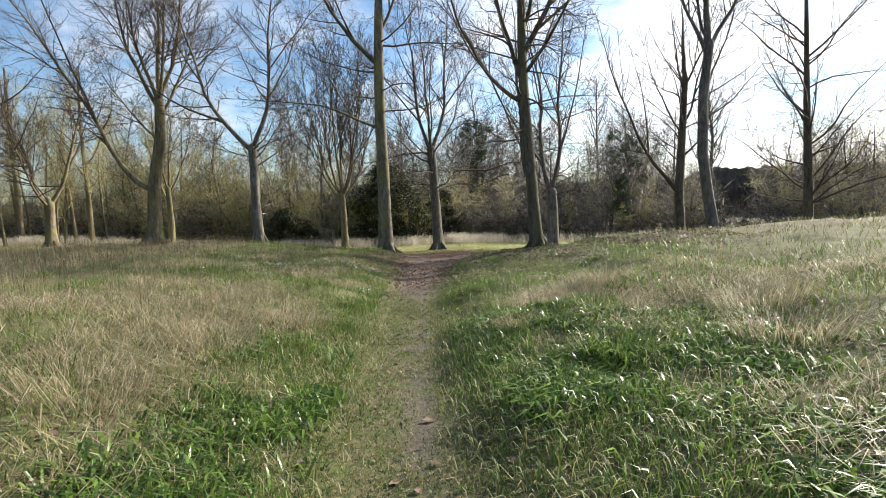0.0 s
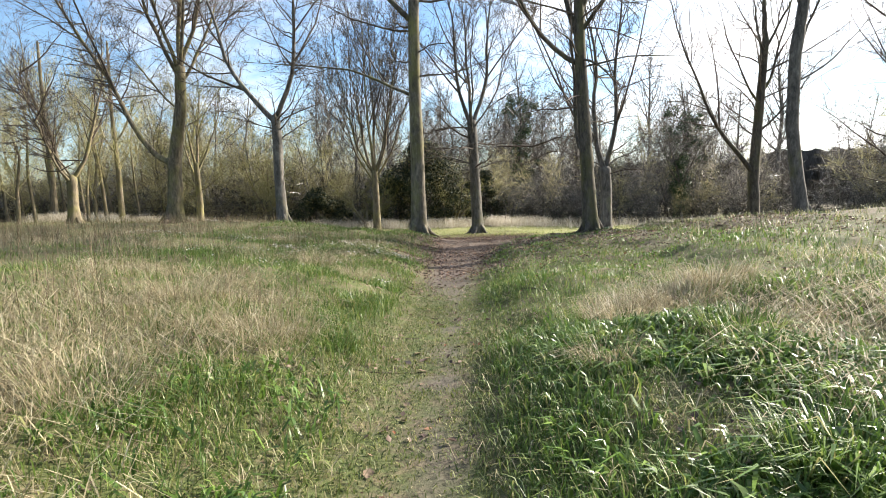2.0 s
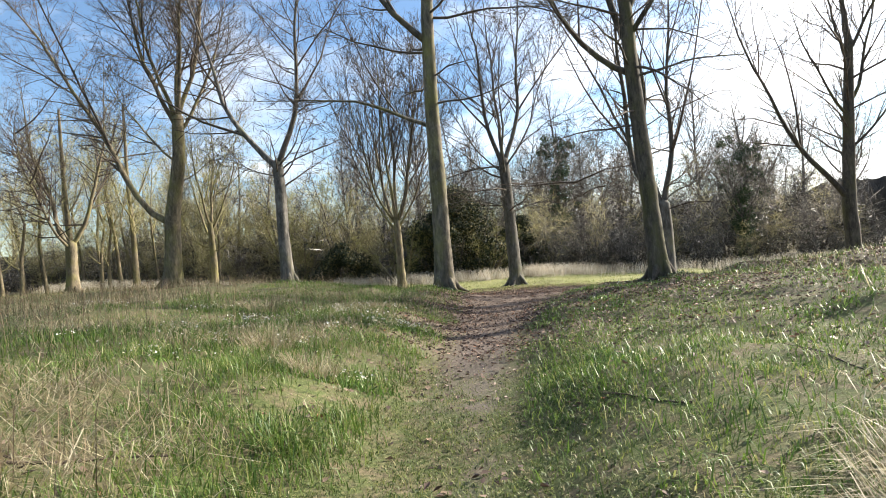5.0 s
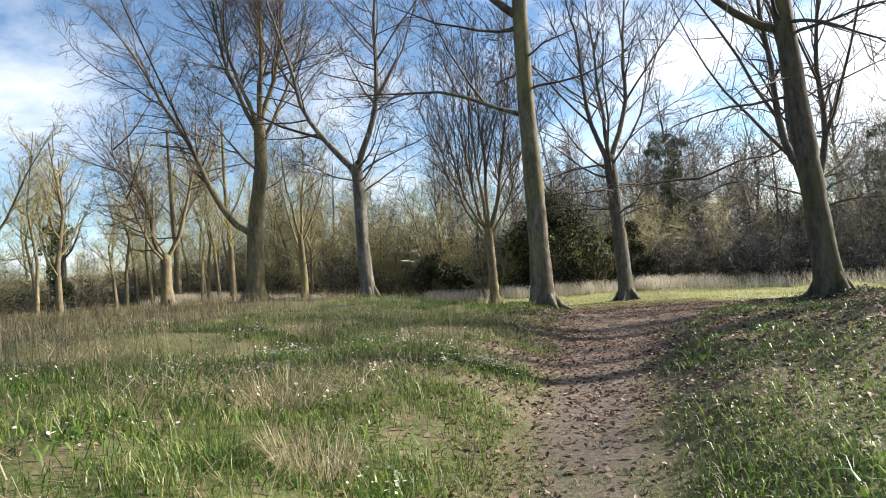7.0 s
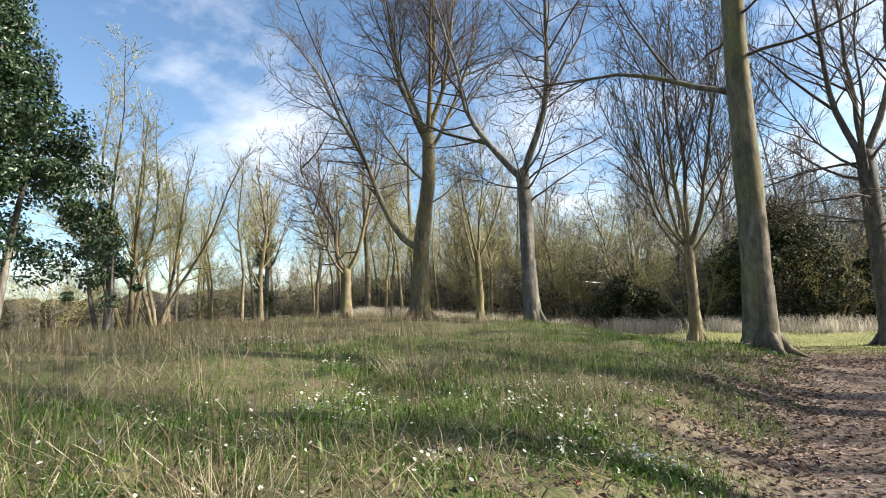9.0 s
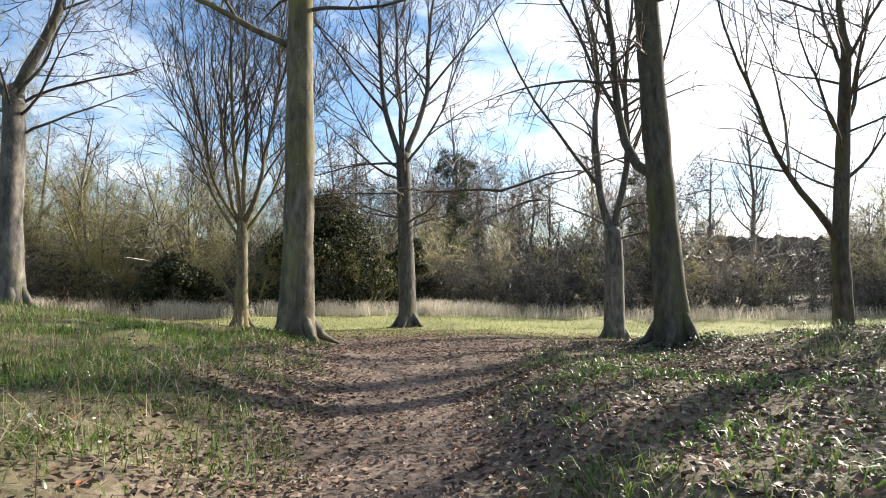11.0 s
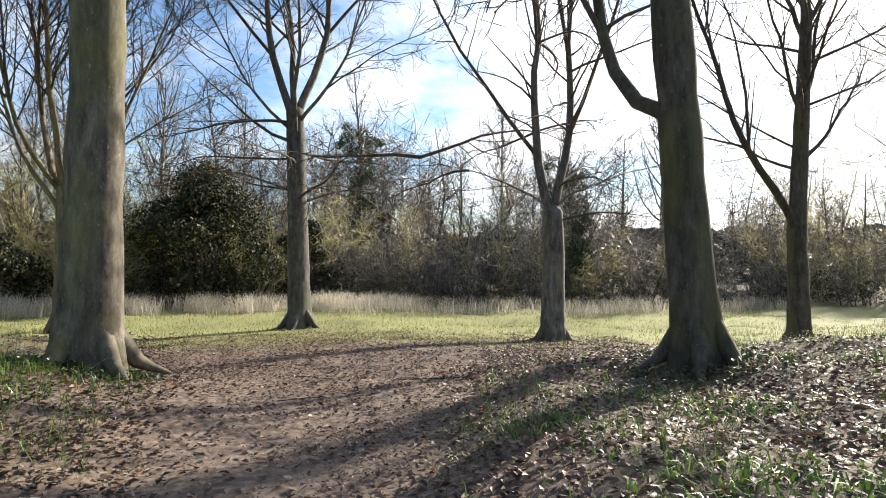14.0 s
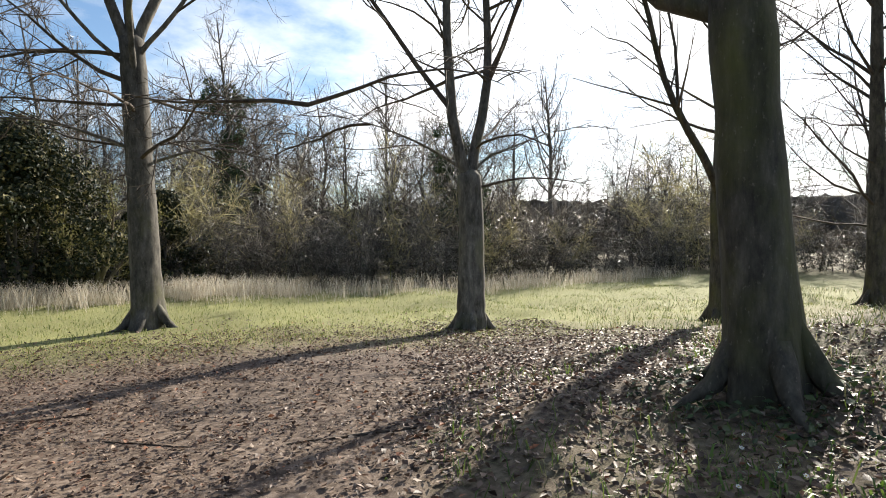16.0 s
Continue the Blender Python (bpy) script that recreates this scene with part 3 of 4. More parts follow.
make_tree(20, 11.96, 24.50, V((0, 0), (-0.25, 1.5), (-0.5, 3.5), (-0.45, 6.0), (-0.15, 8.2)), 0.25, 0.19, [
    (8.0, 80, 82, 86, 6, 0.2), (7.6, 165, 66, 82, 7, 0.11), (7.8, 10, 58, 74, 8, 0.12), (6.2, 25, 45, 66, 6, 0.07), (8.0, 95, 70, 82, 7, 0.10), (5.0, 350, 30, 50, 4.5, 0.05)],
    "slender bare tree with a curving grey trunk", BARK_GREY, dense=2.4, brush=1800)
make_tree(21, 20.15, 30.57, V((0, 0), (0.0, 4.0), (-0.1, 8.0), (-0.15, 14)), 0.30, 0.08, [],
    "bare tree with a straight leader and long ascending side branches", BARK, extra=((2.2, 12.5, 32, 5.4, 32),), dense=2.2, brush=1000)
make_tree(22, -22.35, 32.77, V((0, 0), (0.05, 1.5), (0.1, 2.6)), 0.29, 0.24, [
    (2.3, 170, 55, 82, 10, 0.15), (2.4, 20, 58, 84, 10, 0.14), (2.3, 260, 50, 76, 7, 0.09), (4.2, 185, 55, 78, 6, 0.06)],
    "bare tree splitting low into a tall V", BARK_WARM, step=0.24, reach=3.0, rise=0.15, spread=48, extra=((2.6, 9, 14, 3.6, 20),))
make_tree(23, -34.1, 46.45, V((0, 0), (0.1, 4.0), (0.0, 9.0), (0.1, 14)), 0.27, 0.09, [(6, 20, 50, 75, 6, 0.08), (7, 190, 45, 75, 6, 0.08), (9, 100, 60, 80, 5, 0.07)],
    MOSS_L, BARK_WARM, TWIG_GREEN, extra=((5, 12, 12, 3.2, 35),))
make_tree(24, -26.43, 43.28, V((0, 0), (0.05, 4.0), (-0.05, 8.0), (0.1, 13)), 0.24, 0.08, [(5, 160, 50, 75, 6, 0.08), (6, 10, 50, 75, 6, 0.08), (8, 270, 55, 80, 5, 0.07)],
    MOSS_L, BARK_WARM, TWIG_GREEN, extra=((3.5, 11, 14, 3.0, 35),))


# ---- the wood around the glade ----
# In both twig colours, sun glints are put in as the palest shades.
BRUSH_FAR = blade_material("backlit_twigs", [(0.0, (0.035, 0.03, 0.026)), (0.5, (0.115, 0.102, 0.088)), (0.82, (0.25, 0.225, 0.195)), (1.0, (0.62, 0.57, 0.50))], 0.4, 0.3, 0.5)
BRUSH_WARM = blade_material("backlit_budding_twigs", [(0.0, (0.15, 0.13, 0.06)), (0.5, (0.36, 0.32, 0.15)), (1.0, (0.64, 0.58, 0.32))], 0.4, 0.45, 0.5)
THICKET = blade_material("thicket_leaves", [(0.0, (0.03, 0.027, 0.02)), (0.5, (0.07, 0.062, 0.048)), (0.75, (0.05, 0.062, 0.03)), (1.0, (0.14, 0.125, 0.1))], 0.5, 0.15, 0.3)

def free_tree(seed, height, r, bark, twig, low, n_limbs, limb_len, e0, dense, twig_r):
    """A bare woodland tree at the origin, to be copied."""
    rng = np.random.default_rng(seed)
    bend = rng.normal(0, 0.35, (3, 2))
    line = np.array([(0, 0, -0.4), (0, 0, 0), (*bend[0] * 0.6, height * 0.3), (*bend[1], height * 0.6), (*bend[2], height)])
    bt, tt = Tubes(), Tubes()
    trunk = trunk_mesh(rng, line, r, 0.03, 0.4, bark, sides=9, roots=False)
    for i in range(n_limbs):
        h = height * (low + (0.95 - low) * (i + rng.random()) / n_limbs)
        ln = limb_len * (1.15 - 0.75 * h / height) * rng.uniform(0.7, 1.2)
        pts = limb_line(rng, line, h, i * 137.5 + rng.uniform(-30, 30), e0, e0 + 28, ln, 6)
        rad = np.linspace(1, 0.15, 7) * (0.018 + ln * 0.011)
        bt.add(pts, rad, 5)
        grow(rng, pts, rad, bt, tt, 0.5, ln * 0.38, 42, 0.35, dense, 0.12, twig_r, 1.5)
    bt.join(tt)
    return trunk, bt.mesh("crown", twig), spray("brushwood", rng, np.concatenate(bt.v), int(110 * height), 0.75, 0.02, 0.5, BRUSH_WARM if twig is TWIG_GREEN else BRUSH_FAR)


def free_shrub(seed, height, stems, spread, twig, twig_r):
    """A bare many-stemmed thicket shrub at the origin."""
    rng = np.random.default_rng(seed)
    bt, tt = Tubes(), Tubes()
    for i in range(stems):
        a = rng.uniform(0, 360)
        p = np.array([*(way(a, 0)[:2] * rng.uniform(0, spread)), -0.2])
        ln = height * rng.uniform(0.55, 1.15)
        pts = shoot(rng, p, way(a + rng.uniform(-60, 60), rng.uniform(58, 86)), ln, 7, 0.1, 0.3)
        rad = np.linspace(0.035, 0.008, 8) * rng.uniform(0.6, 1.4)
        bt.add(pts, rad, 4)
        grow(rng, pts, rad, bt, tt, 0.75, ln * 0.3, 45, 0.15, 0.8, 0.12, twig_r, 1.7)
    bt.join(tt)
    c = np.concatenate(tt.v)
    k = 520
    c = c[rng.integers(0, len(c), k)] + rng.normal(0, 0.16, (k, 3))
    c = c * [1, 1, 0.4]
    c[:, 2] = np.abs(c[:, 2]) + 0.05
    nn = rng.normal(0, 1, (k, 3))
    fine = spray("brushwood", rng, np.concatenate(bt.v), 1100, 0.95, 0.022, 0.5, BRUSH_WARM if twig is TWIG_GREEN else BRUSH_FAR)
    return bt.mesh("stemwork", twig), fine, leaves_mesh("leafage", rng, c, nn / np.linalg.norm(nn, axis=1, keepdims=True), 0.15, THICKET)


def leaves_mesh(name, rng, centres, normals, size, material):
    """Small pointed leaves: two folded triangles each."""
    n = len(centres)
    a = rng.normal(0, 1, (n, 3))
    d = a - normals * (a * normals).sum(1, keepdims=True)
    d /= np.linalg.norm(d, axis=1, keepdims=True) + 1e-9
    s = np.cross(normals, d)
    ln = (size * rng.uniform(0.6, 1.3, n))[:, None]
    v = np.stack([centres - d * ln * 0.5, centres + s * ln * 0.28 + normals * ln * 0.12, centres + d * ln * 0.5, centres - s * ln * 0.28 + normals * ln * 0.12], 1)
    i = np.arange(n)[:, None] * 4
    return mesh_of(name, v.reshape(-1, 3), [], np.concatenate([i + [0, 1, 2], i + [0, 2, 3]]), material)


def foliage(rng, clumps, per, size, material, name="crown"):
    """Leaves in clumps (x, y, z, radius, flatness), thick outside and open within."""
    cs, ns = [], []
    for x, y, z, r, flat in clumps:
        u = rng.normal(0, 1, (per, 3))
        u /= np.linalg.norm(u, axis=1, keepdims=True)
        rad = r * rng.uniform(0.45, 1.0, (per, 1)) ** 0.5 * (0.8 + 0.4 * rng.random((per, 1)))
        cs.append(np.array([x, y, z]) + u * rad * [1, 1, flat])
        nn = u + rng.normal(0, 0.6, (per, 3))
        ns.append(nn / np.linalg.norm(nn, axis=1, keepdims=True))
    return leaves_mesh(name, rng, np.concatenate(cs), np.concatenate(ns), size, material)


def evergreen(seed, kind, x, y, height, width, n_clumps, per, size, material, label, base=0.1, point=0.6):
    """A dense evergreen: several stems and a crown of leaf clumps."""
    rng = np.random.default_rng(seed)
    z0 = float(land(x, y))
    root = tagged(new(kind), label, kind.replace("_", " "))
    root.location = (x, y, z0)
    tb = Tubes()
    for i in range(4):
        a = i * 90 + rng.uniform(-30, 30)
        tb.add(shoot(rng, (*way(a, 0)[:2] * 0.2, -0.3), way(a, 83), height * 0.72, 6, 0.2, 0.1), np.linspace(0.11, 0.02, 7), 7)
    piece("trunk", tb.mesh("trunk", BARK_GREY), root)
    cl = []
    for i in range(n_clumps):
        s = rng.uniform(base, 1) ** 0.9
        rr = width * 0.5 * (1 - s ** (1.5 + point)) * rng.uniform(0.35, 1.0)
        a = rng.uniform(0, 2 * np.pi)
        cl.append((rr * math.cos(a), rr * math.sin(a), height * s * 0.94 + 0.3, rng.uniform(0.35, 0.75) * width / 5.0, 0.7))
    piece("crown", foliage(rng, cl, per, size, material), root, "", "stuff")
    return root


def edge_x(s):
    """The line of the wood's edge, from its far end round to the near end, s from 0 to 1."""
    ks = np.linspace(0, 1, 9)
    return np.array([np.interp(s, ks, [-62, -44, -26, -12, 2, 14, 26, 36, 41]), np.interp(s, ks, [60, 54, 50.5, 49.5, 48, 47, 45.5, 38, 14])])


def make_wood():
    rng = np.random.default_rng(5)
    far_trees = []
    for k in range(7):
        warm = k in (1, 4)
        far_trees.append(free_tree(60 + k, rng.uniform(9.5, 15), rng.uniform(0.12, 0.21), BARK_WARM if warm else BARK_GREY, TWIG_GREEN if warm else TWIG_FAR,
                                   0.22 + 0.2 * (k % 2), 12, 4.2, 30 + 12 * (k % 3), 0.7, 0.016))
    shrubs = [free_shrub(80 + k, 4.2 + 0.6 * k, 5, 1.6, TWIG_GREEN if k == 2 else TWIG_FAR, 0.018) for k in range(5)]
    inside = lambda x, y: (x + 14) ** 2 / 900 + (y - 22) ** 2 / 600 < 0.6

    def plant(trunk, crown, fine, x, y, label, group):
        root = tagged(new("tree"), label, "tree", group)
        for nm, me in (("trunk", trunk), ("crown", crown), ("brushwood", fine)):
            piece(nm, me, root, "", "" if nm == "trunk" else "stuff")
        root.matrix_basis = pose(x, y, float(land(x, y)), 0, 0, rng.uniform(0, 360))
        return root
    first = {}
    for i in range(150):
        s = rng.random()
        e, e2 = edge_x(s), edge_x(min(1, s + 0.01))
        d = e2 - e
        nrm = np.array([-d[1], d[0]]) / (np.linalg.norm(d) + 1e-9)
        left = e[0] < -10
        off = 1.5 + 26 * rng.random() ** 1.6 if left else 8 + 30 * rng.random()
        x, y = e + nrm * off
        if s > 0.86 and rng.random() < 0.5:
            continue
        k = int(rng.choice([1, 4, 4, 0, 2])) if left and rng.random() < 0.75 else int(rng.choice([0, 2, 3, 5, 6]))
        if x < -40 and rng.random() < 0.5:
            continue
        if k in first:
            copy_thing(first[k], pose(x, y, float(land(x, y)), 0, 0, rng.uniform(0, 360)) @ Matrix.Scale(0.7 if s > 0.72 else rng.uniform(0.8, 1.15), 4))
        else:
            first[k] = plant(*far_trees[k], x, y, "bare yellowish budding woodland tree" if k in (1, 4) else "bare grey-brown woodland tree", "trees of the wood")
    for i in range(32):
        x, y = (rng.uniform(-44, -21), rng.uniform(42, 57)) if i < 14 else (rng.uniform(-50, -27), rng.uniform(30, 47))
        copy_thing(first[int(rng.choice([1, 4]))], pose(x, y, float(land(x, y)), 0, 0, rng.uniform(0, 360)) @ Matrix.Scale(rng.uniform(0.7, 1.0), 4))
    firsts = {}
    for row, (off, n) in enumerate(((0.6, 70), (3.0, 52), (9.0, 46), (17.0, 50))):
        for i in range(n):
            s = (i + rng.random()) / n
            e, e2 = edge_x(s), edge_x(min(1, s + 0.01))
            d = e2 - e
            nrm = np.array([-d[1], d[0]]) / (np.linalg.norm(d) + 1e-9)
            x, y = e + nrm * (off + rng.uniform(-0.9, 0.9))
            if x < -45 and rng.random() < 0.6:
                continue
            k = 2 if x < -10 and rng.random() < 0.6 else int(rng.integers(0, 5))
            m = pose(x, y, float(land(x, y)), 0, 0, rng.uniform(0, 360)) @ Matrix.Scale(((0.75, 1.25, 1.6, 1.8) if x < -10 else (0.65, 0.95, 1.4, 1.8))[row] * rng.uniform(0.75, 1.25), 4)
            if k in firsts:
                copy_thing(firsts[k], m)
            else:
                firsts[k] = tagged(new("shrub"), "tangled bare thicket shrub at the wood's edge", "shrub", "thicket shrubs")
                piece("stemwork", shrubs[k][0], firsts[k], "", "stuff")
                piece("brushwood", shrubs[k][1], firsts[k], "", "stuff")
                piece("leafage", shrubs[k][2], firsts[k], "withered brown and ivy-green leaves", "stuff")
                firsts[k].matrix_basis = pose(x, y, float(land(x, y)))


    for i in range(46):
        s = (i + rng.random()) / 46
        x, y = -58 + 14 * s + rng.uniform(-5, 5), 8 + 46 * s + rng.uniform(-2, 2)
        copy_thing(firsts[2 if rng.random() < 0.7 else int(rng.integers(0, 5))], pose(x, y, float(land(x, y)), 0, 0, rng.uniform(0, 360)) @ Matrix.Scale(rng.uniform(0.7, 1.15), 4))


make_wood()


def distant_wood():
    """The wood's depth beyond the trees that can be told apart."""
    m, t, b = shader("distant_wood", 0.95, 0.05)
    n = noise_node(t, 1.2, 8, 0.75, stretch=(1, 1, 0.35))
    link(t, ramp_node(t, n, [(0.3, (0.06, 0.052, 0.044)), (0.55, (0.12, 0.104, 0.086)), (0.75, (0.20, 0.172, 0.14))]), b.inputs["Base Color"])
    bump(t, b, n, 1.0, 0.5)
    rng = np.random.default_rng(8)
    n = 900
    a = np.linspace(0, 2 * np.pi, n, endpoint=False)
    az = np.degrees(np.arctan2(np.cos(a), np.sin(a)))
    r = 82 + 5 * np.sin(5 * a) + rng.uniform(-2, 2, n)
    h = 3.4 + 1.8 * grain(a * 40, a * 0, 2.0, 2) + 0.7 * rng.random(n)
    low = smooth(az, -88, -72) * (1 - smooth(az, -52, -40))
    h = h * (1 - 0.2 * low)
    v = []
    for s, inn in ((0, 0), (0.35, -1.5), (0.7, 0.5), (1, 3)):
        v.append(np.stack([(r + inn) * np.cos(a), (r + inn) * np.sin(a) + 15, -2.2 + (h + 2.2) * s], -1))
    i, j = np.meshgrid(np.arange(3), np.arange(n), indexing="ij")
    q = np.stack([i * n + j, i * n + (j + 1) % n, (i + 1) * n + (j + 1) % n, (i + 1) * n + j], -1).reshape(-1, 4)
    tagged(new("backdrop", mesh_of("backdrop", np.concatenate(v), q, [], m)), "distant bare brown woodland", "woodland", kind="structure")


distant_wood()

# evergreens and leafy trees
evergreen(31, "yew_bush", -4.2, 46.5, 6.0, 8.6, 110, 420, 0.16, YEW, "dark evergreen yew bush at the wood's edge", 0.02, 0.5)
evergreen(32, "yew_bush", -12.6, 47.0, 2.7, 5.2, 46, 380, 0.15, YEW, "low dark evergreen mound among dry grass", 0.02, 0.3)
evergreen(33, "yew_bush", 0.5, 48.5, 4.0, 4.5, 40, 380, 0.16, YEW, "dark evergreen bush in the thicket", 0.02, 0.5)
evergreen(34, "holly_tree", -16.8, 16.2, 10.0, 5.4, 170, 420, 0.11, HOLLY, "tall dense dark green holly tree", 0.12, 0.5)
evergreen(35, "holly_tree", -23.0, 21.4, 4.6, 2.6, 40, 130, 0.13, HOLLY, "slim open holly with dark leaves", 0.1, 0.4)


def ivy_tree(seed, x, y, height, ivy_h, ivy_r, n, label):
    rng = np.random.default_rng(seed)
    trunk, crown, fine = free_tree(seed, height, 0.22, BARK_GREY, TWIG_FAR, 0.35, 16, 4.2, 40, 2.0, 0.014)
    root = tagged(new("ivy_clad_tree"), label, "tree")
    root.location = (x, y, float(land(x, y)))
    piece("trunk", trunk, root)
    piece("crown", crown, root, "", "stuff")
    piece("brushwood", fine, root, "", "stuff")
    cl = []
    for i in range(n):
        h = ivy_h * rng.random() ** 0.75
        a, rr = rng.uniform(0, 6.28), ivy_r * rng.uniform(0.1, 1.0) * (0.55 + 0.45 * h / ivy_h)
        cl.append((rr * math.cos(a), rr * math.sin(a), h, rng.uniform(0.3, 0.6), 0.9))
    piece("ivy", foliage(rng, cl, 260, 0.13, IVY, "ivy"), root, "dark green climbing ivy", "stuff")


ivy_tree(41, 4.4, 57.0, 15, 11, 1.9, 70, "tall tree wrapped in dark ivy")
ivy_tree(42, 18.5, 54.0, 12, 9.5, 2.0, 70, "leaning tree smothered in dark ivy")
ivy_tree(43, 15.5, 47.0, 6, 5, 0.5, 22, "thin ivy-clad stem in the thicket")
ivy_tree(44, -31.0, 34.0, 9, 5, 0.7, 20, "bare tree with ivy up its trunk")


def tall_back_tree(seed, x, y, height, label):
    trunk, crown, fine = free_tree(seed, height, 0.3, BARK_GREY, TWIG_FAR, 0.35, 26, 6.5, 48, 2.0, 0.016)
    root = tagged(new("tree"), label, "tree", "trees of the wood")
    root.location = (x, y, float(land(x, y)))
    piece("trunk", trunk, root)
    piece("crown", crown, root, "", "stuff")
    piece("brushwood", fine, root, "", "stuff")


tall_back_tree(51, 21.5, 74, 19, "tall bare tree rising above the wood")
tall_back_tree(52, -9.0, 62, 15, "tall bare tree rising above the wood")
tall_back_tree(53, -16.5, 66, 17, "tall bare tree rising above the wood")
tall_back_tree(54, 27, 55, 14, "tall bare tree rising above the wood")


def budding_tree(seed, x, y, height, n_limbs, leaves, label, width):
    """A tree in its first yellow-green leaf."""
    rng = np.random.default_rng(seed)
    root = tagged(new("budding_tree"), label, "tree")
    root.location = (x, y, float(land(x, y)))
    tb, bt, tt = Tubes(), Tubes(), Tubes()
    tips = []
    for i in range(n_limbs):
        a = i * 360 / n_limbs + rng.uniform(-20, 20)
        pts = shoot(rng, (*way(a, 0)[:2] * 0.15, -0.3), way(a, rng.uniform(66, 82)), height * rng.uniform(0.75, 1.05), 9, 0.12, 0.25)
        pts[:, :2] *= width
        rad = np.linspace(0.10, 0.008, 10)
        tb.add(pts, rad, 7)
        grow(rng, pts, rad, bt, tt, 0.25, height * 0.24, 42, 0.25, 4.2, 0.25, 0.01, 1.3)
    bt.join(tt)
    v = np.concatenate(bt.v)
    piece("trunk", tb.mesh("trunk", BARK_WARM), root)
    piece("crown", bt.mesh("crown", TWIG_GREEN), root, "", "stuff")
    c = v[rng.integers(0, len(v), leaves)] + rng.normal(0, 0.08, (leaves, 3))
    nn = rng.normal(0, 1, (leaves, 3))
    piece("young_foliage", leaves_mesh("young_foliage", rng, c, nn / np.linalg.norm(nn, axis=1, keepdims=True), 0.07, BUDS), root, "sparse yellow-green new leaves", "stuff")


budding_tree(55, -24.0, 22.6, 11.0, 7, 6000, "multi-stemmed tree in pale yellow-green bud", 1.0)
budding_tree(56, -27.5, 25.5, 9.5, 6, 3500, "multi-stemmed tree in pale yellow-green bud", 1.0)
budding_tree(57, -17.0, 50.0, 8.5, 7, 9000, "broad tree with dense yellow-green young leaves", 1.3)
budding_tree(58, -6.5, 50.0, 7.0, 6, 4000, "small tree with yellow-green young leaves", 1.3)


budding_tree(59, -7.8, 44.8, 4.2, 6, 3800, "low spreading bush with pale yellowish leaves", 1.5)
budding_tree(60, -2.0, 45.2, 4.6, 6, 3000, "low spreading bush with pale yellowish leaves", 1.5)


# ---- grass, leaves and flowers ----
MIXED = blade_material("mixed_grass", [(0.0, (0.05, 0.085, 0.018)), (0.4, (0.13, 0.17, 0.04)), (0.62, (0.22, 0.25, 0.075)), (0.8, (0.33, 0.28, 0.16)), (1.0, (0.50, 0.44, 0.28))], 0.5, 0.35)
ROUGH = blade_material("rough_field_grass", [(0.0, (0.06, 0.08, 0.022)), (0.4, (0.14, 0.135, 0.055)), (0.75, (0.26, 0.21, 0.125)), (1.0, (0.44, 0.37, 0.24))], 0.55, 0.35)
TURF = blade_material("worn_turf", [(0.0, (0.035, 0.06, 0.014)), (0.5, (0.10, 0.14, 0.034)), (0.8, (0.19, 0.22, 0.07)), (1.0, (0.36, 0.31, 0.18))], 0.5, 0.35)
MOSS = blade_material("moss", [(0.0, (0.10, 0.13, 0.02)), (1.0, (0.24, 0.26, 0.05))], 0.8, 0.2)
PALE = blade_material("pale_reedy_grass", [(0.0, (0.38, 0.32, 0.23)), (0.5, (0.60, 0.54, 0.43)), (1.0, (0.78, 0.73, 0.64))], 0.5, 0.5)
def scatter(rng, n, x0, x1, y0, y1, weight):
    x, y = np.zeros(0), np.zeros(0)
    while len(x) < n:
        a, b = rng.uniform(x0, x1, 2 * n), rng.uniform(y0, y1, 2 * n)
        keep = rng.random(2 * n) < weight(a, b)
        x, y = np.concatenate([x, a[keep]]), np.concatenate([y, b[keep]])
    return x[:n], y[:n]


def blade_arrays(rng, x, y, z, h, w, lean, az=None):
    """Arching blades, three triangles each: verts, quads, tris."""
    n = len(x)
    a = rng.uniform(0, 2 * np.pi, n) if az is None else az + rng.normal(0, 0.8, n)
    d = np.stack([np.cos(a), np.sin(a), 0 * a], -1)
    f = a + rng.uniform(-1.2, 1.2, n) + np.pi / 2
    s = np.stack([np.cos(f), np.sin(f), 0 * f], -1) * (w / 2)[:, None]
    up = np.array([0, 0, 1.0])
    p = np.stack([x, y, z], -1)
    ln = (lean * rng.uniform(0.4, 1.4, n))
    mid = p + d * (h * ln * 0.35)[:, None] + up * (h * 0.6)[:, None]
    tip = p + d * (h * ln)[:, None] + up * (h * np.clip(1.0 - 0.45 * ln, 0.15, 1))[:, None]
    v = np.stack([p - s, p + s, mid - s * 0.75, mid + s * 0.75, tip], 1).reshape(-1, 3)
    i = np.arange(n)[:, None] * 5
    return v, i + [0, 1, 3, 2], i + [2, 3, 4]


def field(name, seed, n, box, weight, h, w, lean, material, label, category):
    rng = np.random.default_rng(seed)
    x, y = scatter(rng, n, *box, weight)
    v, q, t = blade_arrays(rng, x, y, land(x, y) - 0.015, rng.uniform(*h, n), rng.uniform(*w, n), lean)
    tagged(new(name, mesh_of(name, v, q, t, material)), label, category, kind="stuff")


def near_path(x, y, k=4.0):
    return np.exp(-np.maximum(beside(x, y), 0) / k)


def dry_here(x, y):
    """Where last year's long grass lies."""
    left = smooth(-(x - path_centre(y)) - path_half(y), 0.5, 1.6) * (1 - smooth(y, 20, 27)) * np.clip(2.6 * grain(x, y, 1.2, 21) - 1.0, 0.06, 1) * (1 - 0.5 * smooth(y, 10.5, 13))
    right = smooth(x, 1.2, 2.2) * (1 - smooth(y, 9.6, 11.5)) * np.clip(3.2 * grain(x, y, 1.6, 33) - 1.35, 0.04, 1)
    return np.clip(np.where(x < path_centre(y), left, right), 0, 1)


